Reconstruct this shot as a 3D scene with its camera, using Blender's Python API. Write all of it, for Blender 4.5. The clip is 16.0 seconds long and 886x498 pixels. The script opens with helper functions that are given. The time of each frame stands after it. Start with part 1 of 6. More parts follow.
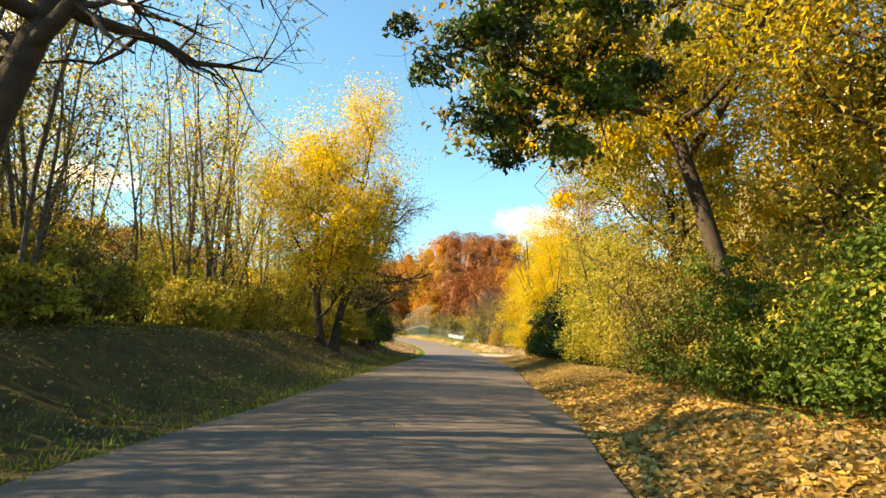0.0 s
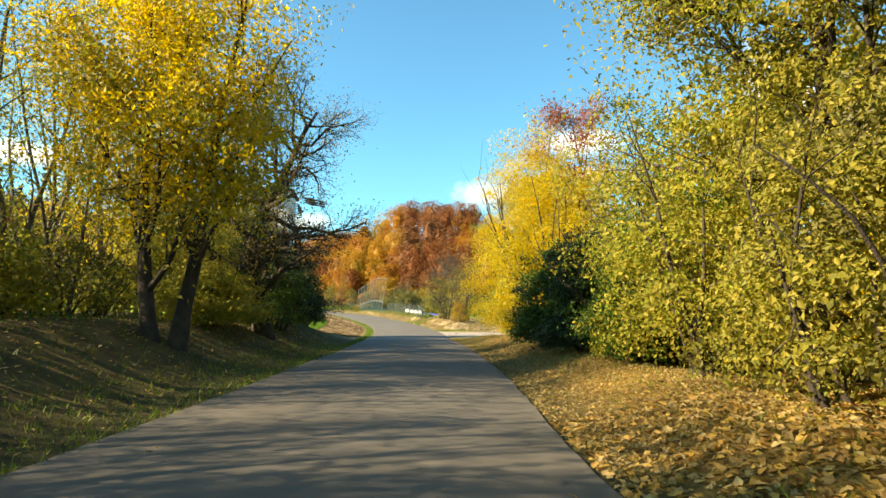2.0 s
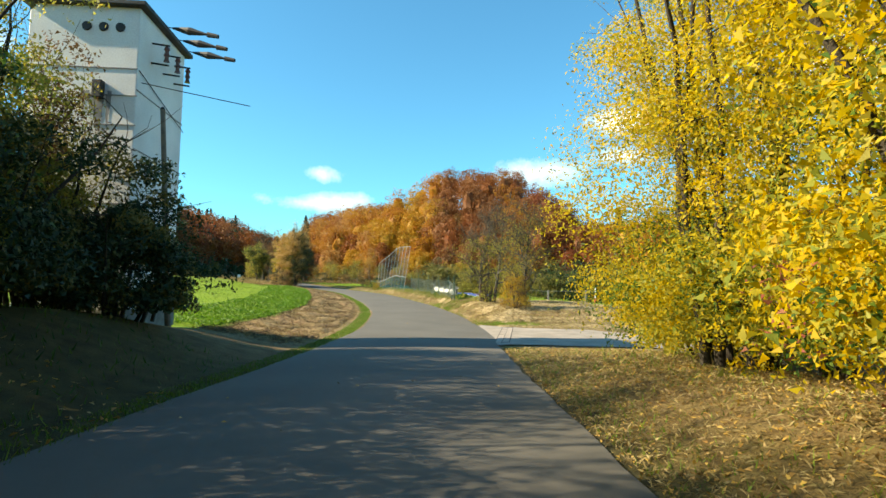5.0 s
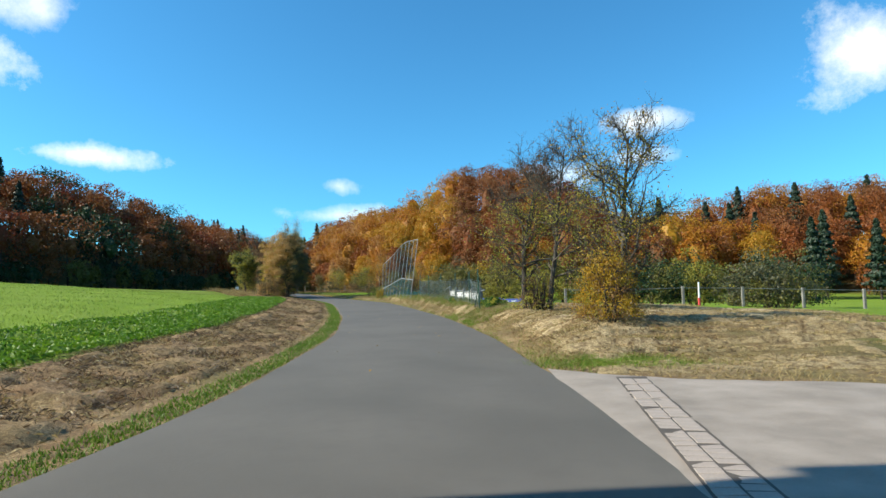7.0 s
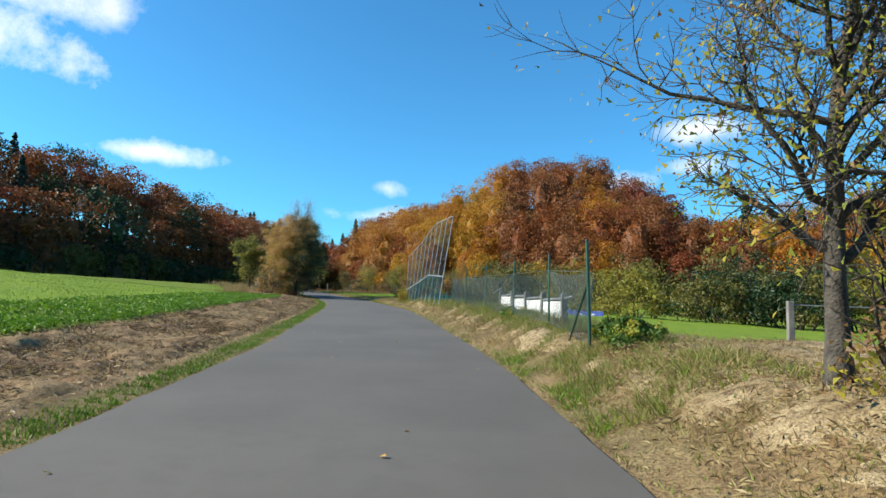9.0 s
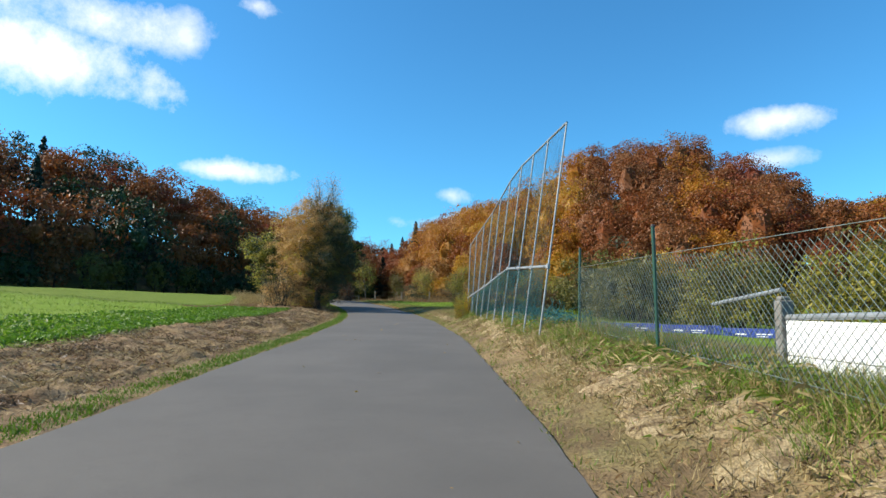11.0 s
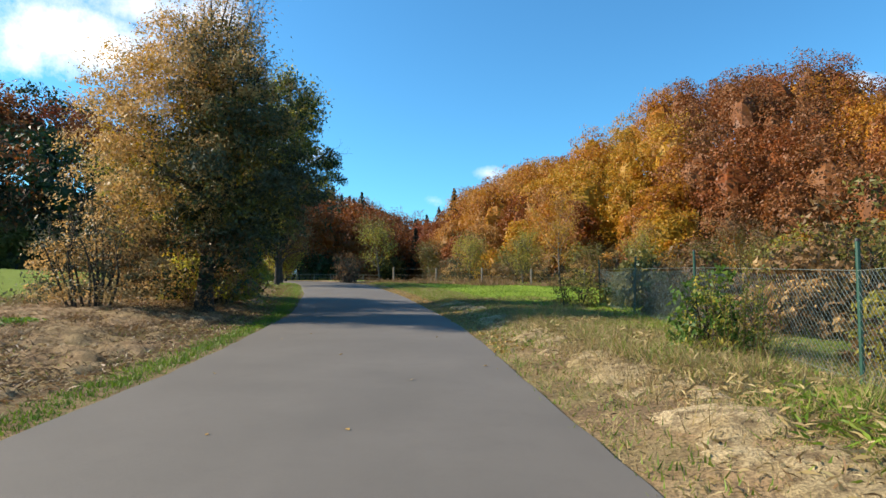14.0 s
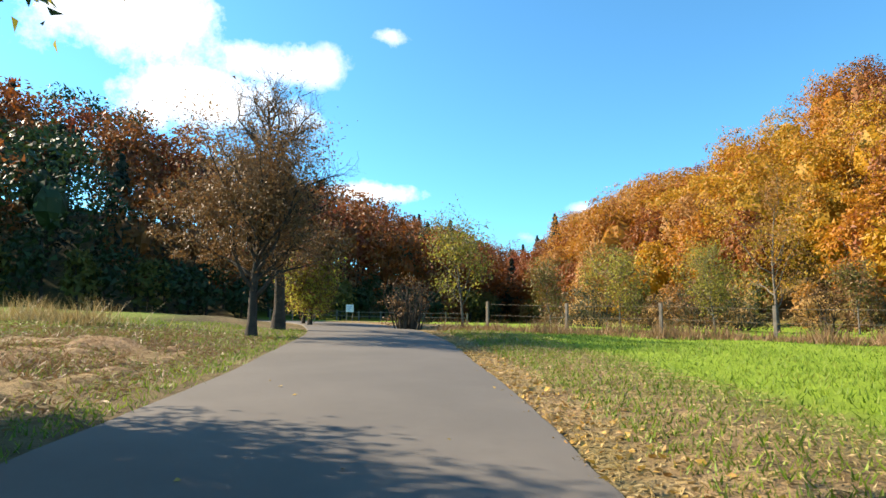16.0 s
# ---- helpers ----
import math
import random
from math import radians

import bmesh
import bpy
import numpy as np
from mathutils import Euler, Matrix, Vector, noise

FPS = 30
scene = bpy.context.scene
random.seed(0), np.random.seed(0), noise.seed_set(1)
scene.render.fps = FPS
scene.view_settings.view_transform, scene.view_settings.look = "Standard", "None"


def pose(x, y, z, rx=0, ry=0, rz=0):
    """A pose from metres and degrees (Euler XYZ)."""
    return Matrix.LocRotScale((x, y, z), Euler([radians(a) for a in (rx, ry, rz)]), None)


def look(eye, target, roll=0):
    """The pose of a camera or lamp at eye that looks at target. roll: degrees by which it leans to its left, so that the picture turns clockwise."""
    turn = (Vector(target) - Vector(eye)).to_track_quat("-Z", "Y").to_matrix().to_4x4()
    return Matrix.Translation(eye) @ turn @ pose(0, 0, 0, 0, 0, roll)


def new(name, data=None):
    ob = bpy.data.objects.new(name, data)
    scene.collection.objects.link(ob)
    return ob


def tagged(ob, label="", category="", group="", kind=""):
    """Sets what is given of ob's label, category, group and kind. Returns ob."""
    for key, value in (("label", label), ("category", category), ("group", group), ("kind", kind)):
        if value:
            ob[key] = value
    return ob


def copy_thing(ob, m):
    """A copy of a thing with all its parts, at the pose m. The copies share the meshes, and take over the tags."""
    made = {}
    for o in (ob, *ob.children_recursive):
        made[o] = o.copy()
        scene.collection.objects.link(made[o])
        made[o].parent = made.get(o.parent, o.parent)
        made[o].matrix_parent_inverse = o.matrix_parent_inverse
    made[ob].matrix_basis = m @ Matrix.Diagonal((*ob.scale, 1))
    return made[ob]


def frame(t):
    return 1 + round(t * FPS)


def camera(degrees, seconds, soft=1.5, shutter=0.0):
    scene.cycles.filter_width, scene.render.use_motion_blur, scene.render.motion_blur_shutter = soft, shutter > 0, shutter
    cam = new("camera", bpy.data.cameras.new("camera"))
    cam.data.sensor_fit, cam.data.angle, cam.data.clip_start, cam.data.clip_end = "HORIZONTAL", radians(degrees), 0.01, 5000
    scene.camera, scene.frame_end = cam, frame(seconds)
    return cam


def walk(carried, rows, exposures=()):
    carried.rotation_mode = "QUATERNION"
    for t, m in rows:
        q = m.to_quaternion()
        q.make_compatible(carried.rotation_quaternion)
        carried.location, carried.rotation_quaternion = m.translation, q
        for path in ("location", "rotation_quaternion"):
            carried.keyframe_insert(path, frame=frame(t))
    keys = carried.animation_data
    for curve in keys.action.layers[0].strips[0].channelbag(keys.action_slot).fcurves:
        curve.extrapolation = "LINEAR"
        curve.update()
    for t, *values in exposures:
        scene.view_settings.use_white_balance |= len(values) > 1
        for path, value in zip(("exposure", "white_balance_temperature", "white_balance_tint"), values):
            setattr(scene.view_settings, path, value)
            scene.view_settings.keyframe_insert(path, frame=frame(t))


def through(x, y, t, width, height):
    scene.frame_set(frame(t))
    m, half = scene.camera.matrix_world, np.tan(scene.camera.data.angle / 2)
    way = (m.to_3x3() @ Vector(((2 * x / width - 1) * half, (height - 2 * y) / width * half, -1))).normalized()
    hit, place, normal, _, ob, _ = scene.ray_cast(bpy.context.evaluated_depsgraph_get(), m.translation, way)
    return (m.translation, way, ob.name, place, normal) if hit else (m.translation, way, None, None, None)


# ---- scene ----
cam = camera(72.6, 16.0)
METRES, EYE, TILT, LEAN, TURN = 125.0, 1.25, 0.0, -4.8, 0.0
ROWS = [
    (0.0, 0.0, 0.0, 0.0, 0.42, 8.69, 2.74),
    (0.5, 0.0002, 0.0172, 0.0005, -1.48, 8.37, 3.4),
    (1.0, 0.0011, 0.0353, 0.0009, -3.29, 7.12, 3.68),
    (1.5, 0.003, 0.0552, 0.0012, -4.09, 6.8, 3.95),
    (2.0, 0.0044, 0.0767, 0.0014, -3.25, 5.96, 4.51),
    (2.5, 0.0055, 0.0996, 0.0013, -3.5, 5.78, 4.88),
    (3.0, 0.0064, 0.1237, 0.0013, -3.42, 4.79, 4.24),
    (3.5, 0.0078, 0.1483, 0.0014, -3.38, 5.74, 3.91),
    (4.0, 0.0092, 0.1747, 0.0014, -2.74, 5.48, 4.23),
    (4.5, 0.0106, 0.2013, 0.0013, -1.57, 5.26, 3.32),
    (5.0, 0.0117, 0.2291, 0.0011, 0.52, 4.32, 3.83),
    (7.5, 0.0116, 0.3764, 0.0001, 2.6, 5.35, 5.64),
    (8.0, 0.0105, 0.4076, 0.0008, 3.73, 5.19, 2.73),
    (8.5, 0.0086, 0.4396, 0.0017, 4.31, 5.15, 2.35),
    (9.0, 0.0056, 0.4719, 0.0028, 6.68, 5.98, 3.17),
    (9.5, 0.0015, 0.5045, 0.0039, 9.38, 6.76, 3.09),
    (10.0, -0.0033, 0.5402, 0.0053, 11.26, 6.64, 3.34),
    (12.5, -0.0456, 0.7155, 0.0147, 14.78, 7.41, 5.03),
    (13.0, -0.0567, 0.7533, 0.0163, 15.99, 6.6, 4.66),
    (13.5, -0.0673, 0.7886, 0.0179, 15.42, 5.83, 4.78),
    (14.0, -0.08, 0.8271, 0.0198, 16.64, 5.22, 4.34),
    (14.5, -0.0932, 0.8662, 0.0216, 19.35, 5.5, 3.66),
    (15.0, -0.1073, 0.9049, 0.0235, 21.33, 6.16, 3.35),
    (15.5, -0.1222, 0.94, 0.0264, 23.84, 7.99, 3.05),
    (16.0, -0.1383, 0.9767, 0.0297, 25.34, 9.32, 3.51),
]
EXPOSURES = [(0.0, 1.92, 12800, 20), (1.5, 1.74, 10900, 9), (3.0, 1.6, 9400, 6), (4.5, 1.6, 9000, 3), (5.0, 1.4, 8800, 2), (7.5, 0.88, 6700, 6), (10.0, 0.86, 6700, 9), (12.5, 0.86, 6900, 11), (14.5, 1.2, 7500, 13), (16.0, 1.54, 8000, 13)]
walk(cam, [(t, pose(0, 0, EYE, TILT, LEAN, TURN) @ pose(METRES * x, METRES * y, METRES * z, 90 + pitch, roll, yaw)) for t, x, y, z, yaw, pitch, roll in ROWS], EXPOSURES)

# ---- world, sun, exposure ----
SUN_BEARING, SUN_HEIGHT = 101.0, 32.0          # degrees left of +y, degrees up


def toward(bearing, height):
    """Unit way at a bearing (degrees left of +y) and a height (degrees)."""
    b, e = radians(bearing), radians(height)
    return Vector((-math.sin(b) * math.cos(e), math.cos(b) * math.cos(e), math.sin(e)))


class Nodes:
    """Small helper round a node tree."""

    def __init__(self, tree):
        self.tree = tree
        tree.nodes.clear()

    def add(self, kind, **settings):
        n = self.tree.nodes.new(kind)
        for k, v in settings.items():
            if k == "blend_type":
                n.blend_type = v
            elif k == "operation":
                n.operation = v
            elif k == "data_type":
                n.data_type = v
            elif k == "sky_type":
                n.sky_type = v
        return n

    def link(self, a, b):
        self.tree.links.new(a, b)

    def math(self, op, a, b=None, clamp=False):
        n = self.tree.nodes.new("ShaderNodeMath")
        n.operation, n.use_clamp = op, clamp
        for k, v in enumerate((a, b)):
            if v is None:
                continue
            if isinstance(v, (int, float)):
                n.inputs[k].default_value = v
            else:
                self.link(v, n.inputs[k])
        return n.outputs[0]

    def mix(self, fac, a, b, mode="MIX"):
        n = self.tree.nodes.new("ShaderNodeMix")
        n.data_type, n.blend_type = "RGBA", mode
        for sock, v in ((n.inputs[0], fac), (n.inputs[6], a), (n.inputs[7], b)):
            if isinstance(v, (int, float)):
                sock.default_value = v
            elif isinstance(v, tuple):
                sock.default_value = (*v[:3], 1)
            else:
                self.link(v, sock)
        return n.outputs[2]

    def noise(self, vector, scale, detail=4.0, rough=0.55, out=0):
        n = self.tree.nodes.new("ShaderNodeTexNoise")
        n.inputs["Scale"].default_value = scale
        n.inputs["Detail"].default_value = detail
        n.inputs["Roughness"].default_value = rough
        if vector is not None:
            self.link(vector, n.inputs["Vector"])
        return n.outputs[out]

    def ramp(self, fac, stops):
        n = self.tree.nodes.new("ShaderNodeValToRGB")
        els = n.color_ramp.elements
        while len(els) < len(stops):
            els.new(0.5)
        for el, (p, c) in zip(els, stops):
            el.position, el.color = p, (*c[:3], 1) if isinstance(c, tuple) else (c, c, c, 1)
        self.link(fac, n.inputs[0])
        return n.outputs[0]


world = bpy.data.worlds.new("sky")
scene.world = world
world.use_nodes = True
W = Nodes(world.node_tree)
sky = W.add("ShaderNodeTexSky", sky_type="NISHITA")
sky.sun_disc = False
sky.sun_elevation, sky.sun_rotation = radians(SUN_HEIGHT), radians(360 - SUN_BEARING)
sky.air_density, sky.dust_density, sky.ozone_density = 1.0, 0.4, 2.2
way = W.add("ShaderNodeTexCoord").outputs["Generated"]
billow = W.noise(way, 9.0, 9.0, 0.66)
# clouds: bearing, height, half width, half height in degrees, thickness
CLOUDS = [(48, 19.6, 9, 3.0, 1.0), (43.5, 23.4, 5.5, 2.2, 0.9), (55, 25, 10, 4.5, 0.9), (37, 22.9, 3.0, 2.3, 0.65), (31.3, 26.5, 1.9, 1.0, 0.8),
          (33.8, 12.4, 6.0, 1.1, 0.9), (12.4, 11.0, 1.9, 0.9, 0.6), (12.5, 8.3, 5, 1.0, 0.6), (-16.5, 16.0, 4.2, 1.2, 0.75), (-15.8, 12.8, 3.0, 0.8, 0.5),
          (-33.5, 18.8, 4.4, 3.6, 0.95), (-9.3, 11.6, 4, 1.6, 0.6), (75, 30, 14, 6, 0.8), (-70, 26, 12, 5, 0.8), (-120, 24, 16, 5, 0.8), (160, 28, 15, 6, 0.8)]
cover = None
for b, e, w, h, dense in CLOUDS:
    mid = toward(b, e)
    side = Vector((0, 0, 1)).cross(mid).normalized()
    up = mid.cross(side)
    terms = []
    for axis, half in ((side, w), (up, h)):
        d = W.tree.nodes.new("ShaderNodeVectorMath")
        d.operation = "DOT_PRODUCT"
        W.link(way, d.inputs[0])
        d.inputs[1].default_value = axis / math.sin(radians(half))
        terms.append(W.math("MULTIPLY", d.outputs["Value"], d.outputs["Value"]))
    front = W.tree.nodes.new("ShaderNodeVectorMath")
    front.operation = "DOT_PRODUCT"
    W.link(way, front.inputs[0])
    front.inputs[1].default_value = mid
    r = W.math("SQRT", W.math("ADD", *terms))
    soft = W.math("MULTIPLY_ADD", W.math("SUBTRACT", billow, 0.5), 3.0)
    soft.node.inputs[2].default_value = 1.0
    soft = W.math("MULTIPLY", W.math("SUBTRACT", soft, r), 1.0, clamp=True)
    soft = W.math("MULTIPLY", W.math("MULTIPLY", soft, W.math("GREATER_THAN", front.outputs["Value"], 0.5)), dense)
    cover = soft if cover is None else W.math("MAXIMUM", cover, soft)
tinted = W.mix(1.0, sky.outputs[0], (0.36, 1.0, 1.34), "MULTIPLY")
sky_colour = W.mix(cover, tinted, (8.2, 8.4, 8.6))
back = W.add("ShaderNodeBackground")
W.link(sky_colour, back.inputs["Color"])
back.inputs["Strength"].default_value = 0.092
W.link(back.outputs[0], W.add("ShaderNodeOutputWorld").inputs[0])

sun = new("sun", bpy.data.lights.new("sun", "SUN"))
sun.data.energy, sun.data.angle, sun.data.color = 5.0, radians(0.5), (1.0, 0.93, 0.82)
sun.matrix_world = look(toward(SUN_BEARING, SUN_HEIGHT) * 100, (0, 0, 0))


# ---- materials ----
def material(name):
    m = bpy.data.materials.new(name)
    m.use_nodes = True
    return m, Nodes(m.node_tree)


def finish(N, shader, height=None, strength=0.3, distance=0.02, principled=None):
    if height is not None:
        bump = N.tree.nodes.new("ShaderNodeBump")
        bump.inputs["Strength"].default_value, bump.inputs["Distance"].default_value = strength, distance
        N.link(height, bump.inputs["Height"])
        N.link(bump.outputs[0], principled.inputs["Normal"])
    N.link(shader, N.add("ShaderNodeOutputMaterial").inputs[0])


def solid(name, low, high, scale=6.0, rough=0.8, metal=0.0, bump=0.3, fine=60.0, distance=0.01):
    """A surface that varies between two colours at two scales, with fine relief."""
    m, N = material(name)
    place = N.add("ShaderNodeTexCoord").outputs["Object"]
    big = N.noise(place, scale, 5)
    small = N.noise(place, fine, 4)
    c = N.mix(N.ramp(big, [(0.3, 0.0), (0.7, 1.0)]), low, high)
    c = N.mix(0.35, c, N.ramp(small, [(0.25, 0.35), (0.75, 1.0)]), "MULTIPLY")
    p = N.add("ShaderNodeBsdfPrincipled")
    N.link(c, p.inputs["Base Color"])
    p.inputs["Roughness"].default_value, p.inputs["Metallic"].default_value = rough, metal
    finish(N, p.outputs[0], small, bump, distance, p)
    return m


DULL = 0.66          # leaves, soil and asphalt against the colours below


def leafy(name, colours, through=0.35, rough=0.55, patch=0.8, dry=0.35):
    """Leaves: each one takes its own colour from the list; light comes partly through them."""
    m, N = material(name)
    island = N.add("ShaderNodeNewGeometry").outputs["Random Per Island"]
    place = N.add("ShaderNodeTexCoord").outputs["Object"]
    pick = N.math("MULTIPLY_ADD", N.noise(place, patch, 2), 1.5)
    pick.node.inputs[2].default_value = -0.55
    pick = N.math("ADD", N.math("MULTIPLY", island, 1.0 - dry), N.math("MULTIPLY", pick, dry), clamp=True)
    k = len(colours) - 1
    c = N.ramp(pick, [(0.12 + 0.76 * i / k, tuple(DULL * v for v in col)) for i, col in enumerate(colours)])
    p = N.add("ShaderNodeBsdfPrincipled")
    N.link(c, p.inputs["Base Color"])
    p.inputs["Roughness"].default_value = rough
    p.inputs["Specular IOR Level"].default_value = 0.3
    t = N.add("ShaderNodeBsdfTranslucent")
    N.link(c, t.inputs["Color"])
    mix = N.add("ShaderNodeMixShader")
    mix.inputs[0].default_value = through
    N.link(p.outputs[0], mix.inputs[1])
    N.link(t.outputs[0], mix.inputs[2])
    finish(N, mix.outputs[0])
    return m


def ground_material():
    """Soil, straw, crop and leaf litter, weighted by the cover that grows there."""
    m, N = material("ground")
    place = N.add("ShaderNodeTexCoord").outputs["Object"]
    att = N.add("ShaderNodeAttribute")
    att.attribute_name = "cover"
    split = N.add("ShaderNodeSeparateColor")
    N.link(att.outputs["Color"], split.inputs[0])
    big, mid, fine = N.noise(place, 0.35, 5), N.noise(place, 3.0, 5), N.noise(place, 28.0, 5, 0.7)
    straw = N.mix(N.ramp(mid, [(0.35, 0.0), (0.65, 1.0)]), (0.44, 0.275, 0.14), (0.55, 0.395, 0.21))
    straw = N.mix(N.ramp(big, [(0.42, 0.0), (0.68, 0.8)]), straw, (0.22, 0.21, 0.07))
    straw = N.mix(N.ramp(fine, [(0.38, 0.75), (0.55, 0.0)]), straw, (0.11, 0.075, 0.04))
    tuft = N.noise(place, 1.3, 4, 0.6)
    straw = N.mix(N.ramp(tuft, [(0.48, 0.0), (0.62, 0.7)]), straw, (0.18, 0.115, 0.065))
    crop = N.mix(N.ramp(mid, [(0.3, 0.0), (0.7, 1.0)]), (0.22, 0.35, 0.02), (0.31, 0.46, 0.04))
    crop = N.mix(N.ramp(big, [(0.4, 0.0), (0.7, 0.6)]), crop, (0.34, 0.46, 0.06))
    crop = N.mix(N.ramp(fine, [(0.36, 0.5), (0.55, 0.0)]), crop, (0.06, 0.11, 0.015))
    litter = N.mix(N.ramp(mid, [(0.3, 0.0), (0.7, 1.0)]), (0.25, 0.14, 0.035), (0.45, 0.29, 0.08))
    litter = N.mix(N.ramp(fine, [(0.36, 0.8), (0.56, 0.0)]), litter, (0.09, 0.05, 0.02))
    soil = N.mix(N.ramp(mid, [(0.3, 0.0), (0.7, 1.0)]), (0.06, 0.05, 0.025), (0.12, 0.11, 0.045))
    c = N.mix(split.outputs[0], soil, crop)
    c = N.mix(split.outputs[1], c, litter)
    c = N.mix(split.outputs[2], c, straw)
    c = N.mix(1.0, c, (DULL, DULL, DULL), "MULTIPLY")
    p = N.add("ShaderNodeBsdfPrincipled")
    N.link(c, p.inputs["Base Color"])
    p.inputs["Roughness"].default_value = 0.95
    p.inputs["Specular IOR Level"].default_value = 0.15
    both = N.math("ADD", fine, N.math("MULTIPLY", mid, 1.5))
    finish(N, p.outputs[0], both, 0.7, 0.06, p)
    return m


def asphalt_material():
    m, N = material("asphalt")
    place = N.add("ShaderNodeTexCoord").outputs["Object"]
    big, mid, fine = N.noise(place, 0.5, 4), N.noise(place, 4.0, 5), N.noise(place, 160.0, 3, 0.7)
    c = N.mix(N.ramp(big, [(0.35, 0.0), (0.65, 1.0)]), (0.106, 0.097, 0.084), (0.132, 0.120, 0.104))
    c = N.mix(N.ramp(mid, [(0.45, 0.0), (0.75, 0.35)]), c, (0.085, 0.077, 0.067))
    c = N.mix(0.5, c, N.ramp(fine, [(0.3, 0.45), (0.7, 1.0)]), "MULTIPLY")
    p = N.add("ShaderNodeBsdfPrincipled")
    N.link(c, p.inputs["Base Color"])
    p.inputs["Roughness"].default_value = 0.82
    p.inputs["Specular IOR Level"].default_value = 0.35
    finish(N, p.outputs[0], fine, 0.5, 0.006, p)
    return m


def matted_material(name, low, high):
    """Cut grass in tangled swathes: pale straw over dark brown."""
    m, N = material(name)
    place = N.add("ShaderNodeTexCoord").outputs["Object"]
    big, mid, small, fine = N.noise(place, 0.5, 4), N.noise(place, 2.2, 5, 0.6), N.noise(place, 5.5, 5, 0.7), N.noise(place, 45.0, 4, 0.7)
    c = N.mix(N.ramp(mid, [(0.36, 0.0), (0.62, 1.0)]), low, high)
    c = N.mix(N.ramp(big, [(0.4, 0.0), (0.65, 0.6)]), c, (0.33, 0.26, 0.125))
    c = N.mix(N.ramp(small, [(0.36, 0.85), (0.52, 0.0)]), c, (0.085, 0.052, 0.028))
    c = N.mix(N.ramp(fine, [(0.35, 0.7), (0.58, 0.0)]), c, (0.10, 0.065, 0.035))
    p = N.add("ShaderNodeBsdfPrincipled")
    N.link(c, p.inputs["Base Color"])
    p.inputs["Roughness"].default_value = 0.95
    p.inputs["Specular IOR Level"].default_value = 0.12
    finish(N, p.outputs[0], N.math("ADD", fine, N.math("MULTIPLY", small, 2.0)), 0.8, 0.05, p)
    return m


GROUND, ASPHALT = ground_material(), asphalt_material()
MATTED = matted_material("matted_brown_straw", (0.21, 0.125, 0.066), (0.42, 0.285, 0.16))
MATTED_PALE = matted_material("matted_pale_straw", (0.34, 0.25, 0.13), (0.56, 0.44, 0.26))
BARK = solid("bark", (0.026, 0.02, 0.014), (0.07, 0.056, 0.041), 5, 0.95, 0, 0.9, 40, 0.03)
BARK_OLD = solid("lichened_bark", (0.03, 0.025, 0.02), (0.115, 0.10, 0.08), 9, 0.95, 0, 1.0, 40, 0.03)
BARK_GREY = solid("grey_bark", (0.04, 0.035, 0.028), (0.20, 0.18, 0.15), 9, 0.95, 0, 1.0, 40, 0.03)
RENDERED = solid("white_render", (0.66, 0.66, 0.67), (0.84, 0.84, 0.85), 0.8, 0.9, 0, 0.2, 30)
STAIN = solid("soot_stain", (0.16, 0.16, 0.17), (0.36, 0.36, 0.37), 2.0, 0.95, 0, 0.1, 20)
DARK = solid("dark_metal", (0.008, 0.008, 0.01), (0.02, 0.02, 0.024), 8, 0.6, 0.1)
SLATE = solid("roof_edge", (0.03, 0.032, 0.036), (0.07, 0.07, 0.075), 4, 0.8)
PORCELAIN = solid("brown_porcelain", (0.14, 0.04, 0.02), (0.20, 0.06, 0.03), 5, 0.25, 0, 0.05)
GALVANISED = solid("galvanised_steel", (0.22, 0.24, 0.25), (0.35, 0.37, 0.38), 6, 0.5, 0.4, 0.1)
GREEN_STEEL = solid("green_coated_steel", (0.010, 0.05, 0.034), (0.018, 0.08, 0.052), 6, 0.45, 0.1, 0.1)
WIRE = solid("grey_green_wire", (0.15, 0.19, 0.17), (0.26, 0.31, 0.28), 6, 0.5, 0.4, 0.1)
NET = solid("teal_net_cord", (0.035, 0.10, 0.10), (0.085, 0.15, 0.15), 3, 0.7, 0, 0.1)
TEAL = solid("teal_netting", (0.012, 0.10, 0.095), (0.03, 0.17, 0.16), 3, 0.7, 0, 0.1)
CONCRETE = solid("weathered_concrete", (0.12, 0.115, 0.105), (0.24, 0.23, 0.21), 4, 0.95, 0, 0.6)
PANEL = solid("whitewashed_panel", (0.68, 0.69, 0.69), (0.82, 0.82, 0.82), 2, 0.85, 0, 0.2)
PAVER = solid("pale_paver", (0.30, 0.25, 0.215), (0.40, 0.34, 0.30), 3, 0.9, 0, 0.4)
JOINT_SAND = solid("joint_sand", (0.06, 0.05, 0.042), (0.11, 0.09, 0.075), 6, 0.95, 0, 0.4)
GRAVEL = solid("pale_gravel", (0.22, 0.185, 0.155), (0.34, 0.29, 0.25), 1.6, 0.95, 0, 0.5, 90, 0.01)
WOOD = solid("grey_weathered_wood", (0.12, 0.10, 0.075), (0.24, 0.20, 0.16), 6, 0.9, 0, 0.6)
SIGN_WHITE = solid("white_board", (0.7, 0.72, 0.74), (0.82, 0.83, 0.84), 4, 0.6, 0, 0.05)
SIGN_BLUE = solid("blue_print", (0.1, 0.25, 0.5), (0.15, 0.3, 0.55), 4, 0.6, 0, 0.05)
SIGN_RED = solid("red_paint", (0.42, 0.03, 0.03), (0.55, 0.05, 0.04), 4, 0.5, 0, 0.05)
BLUE_PLASTIC = solid("blue_board", (0.02, 0.045, 0.22), (0.03, 0.07, 0.32), 4, 0.5, 0, 0.2)

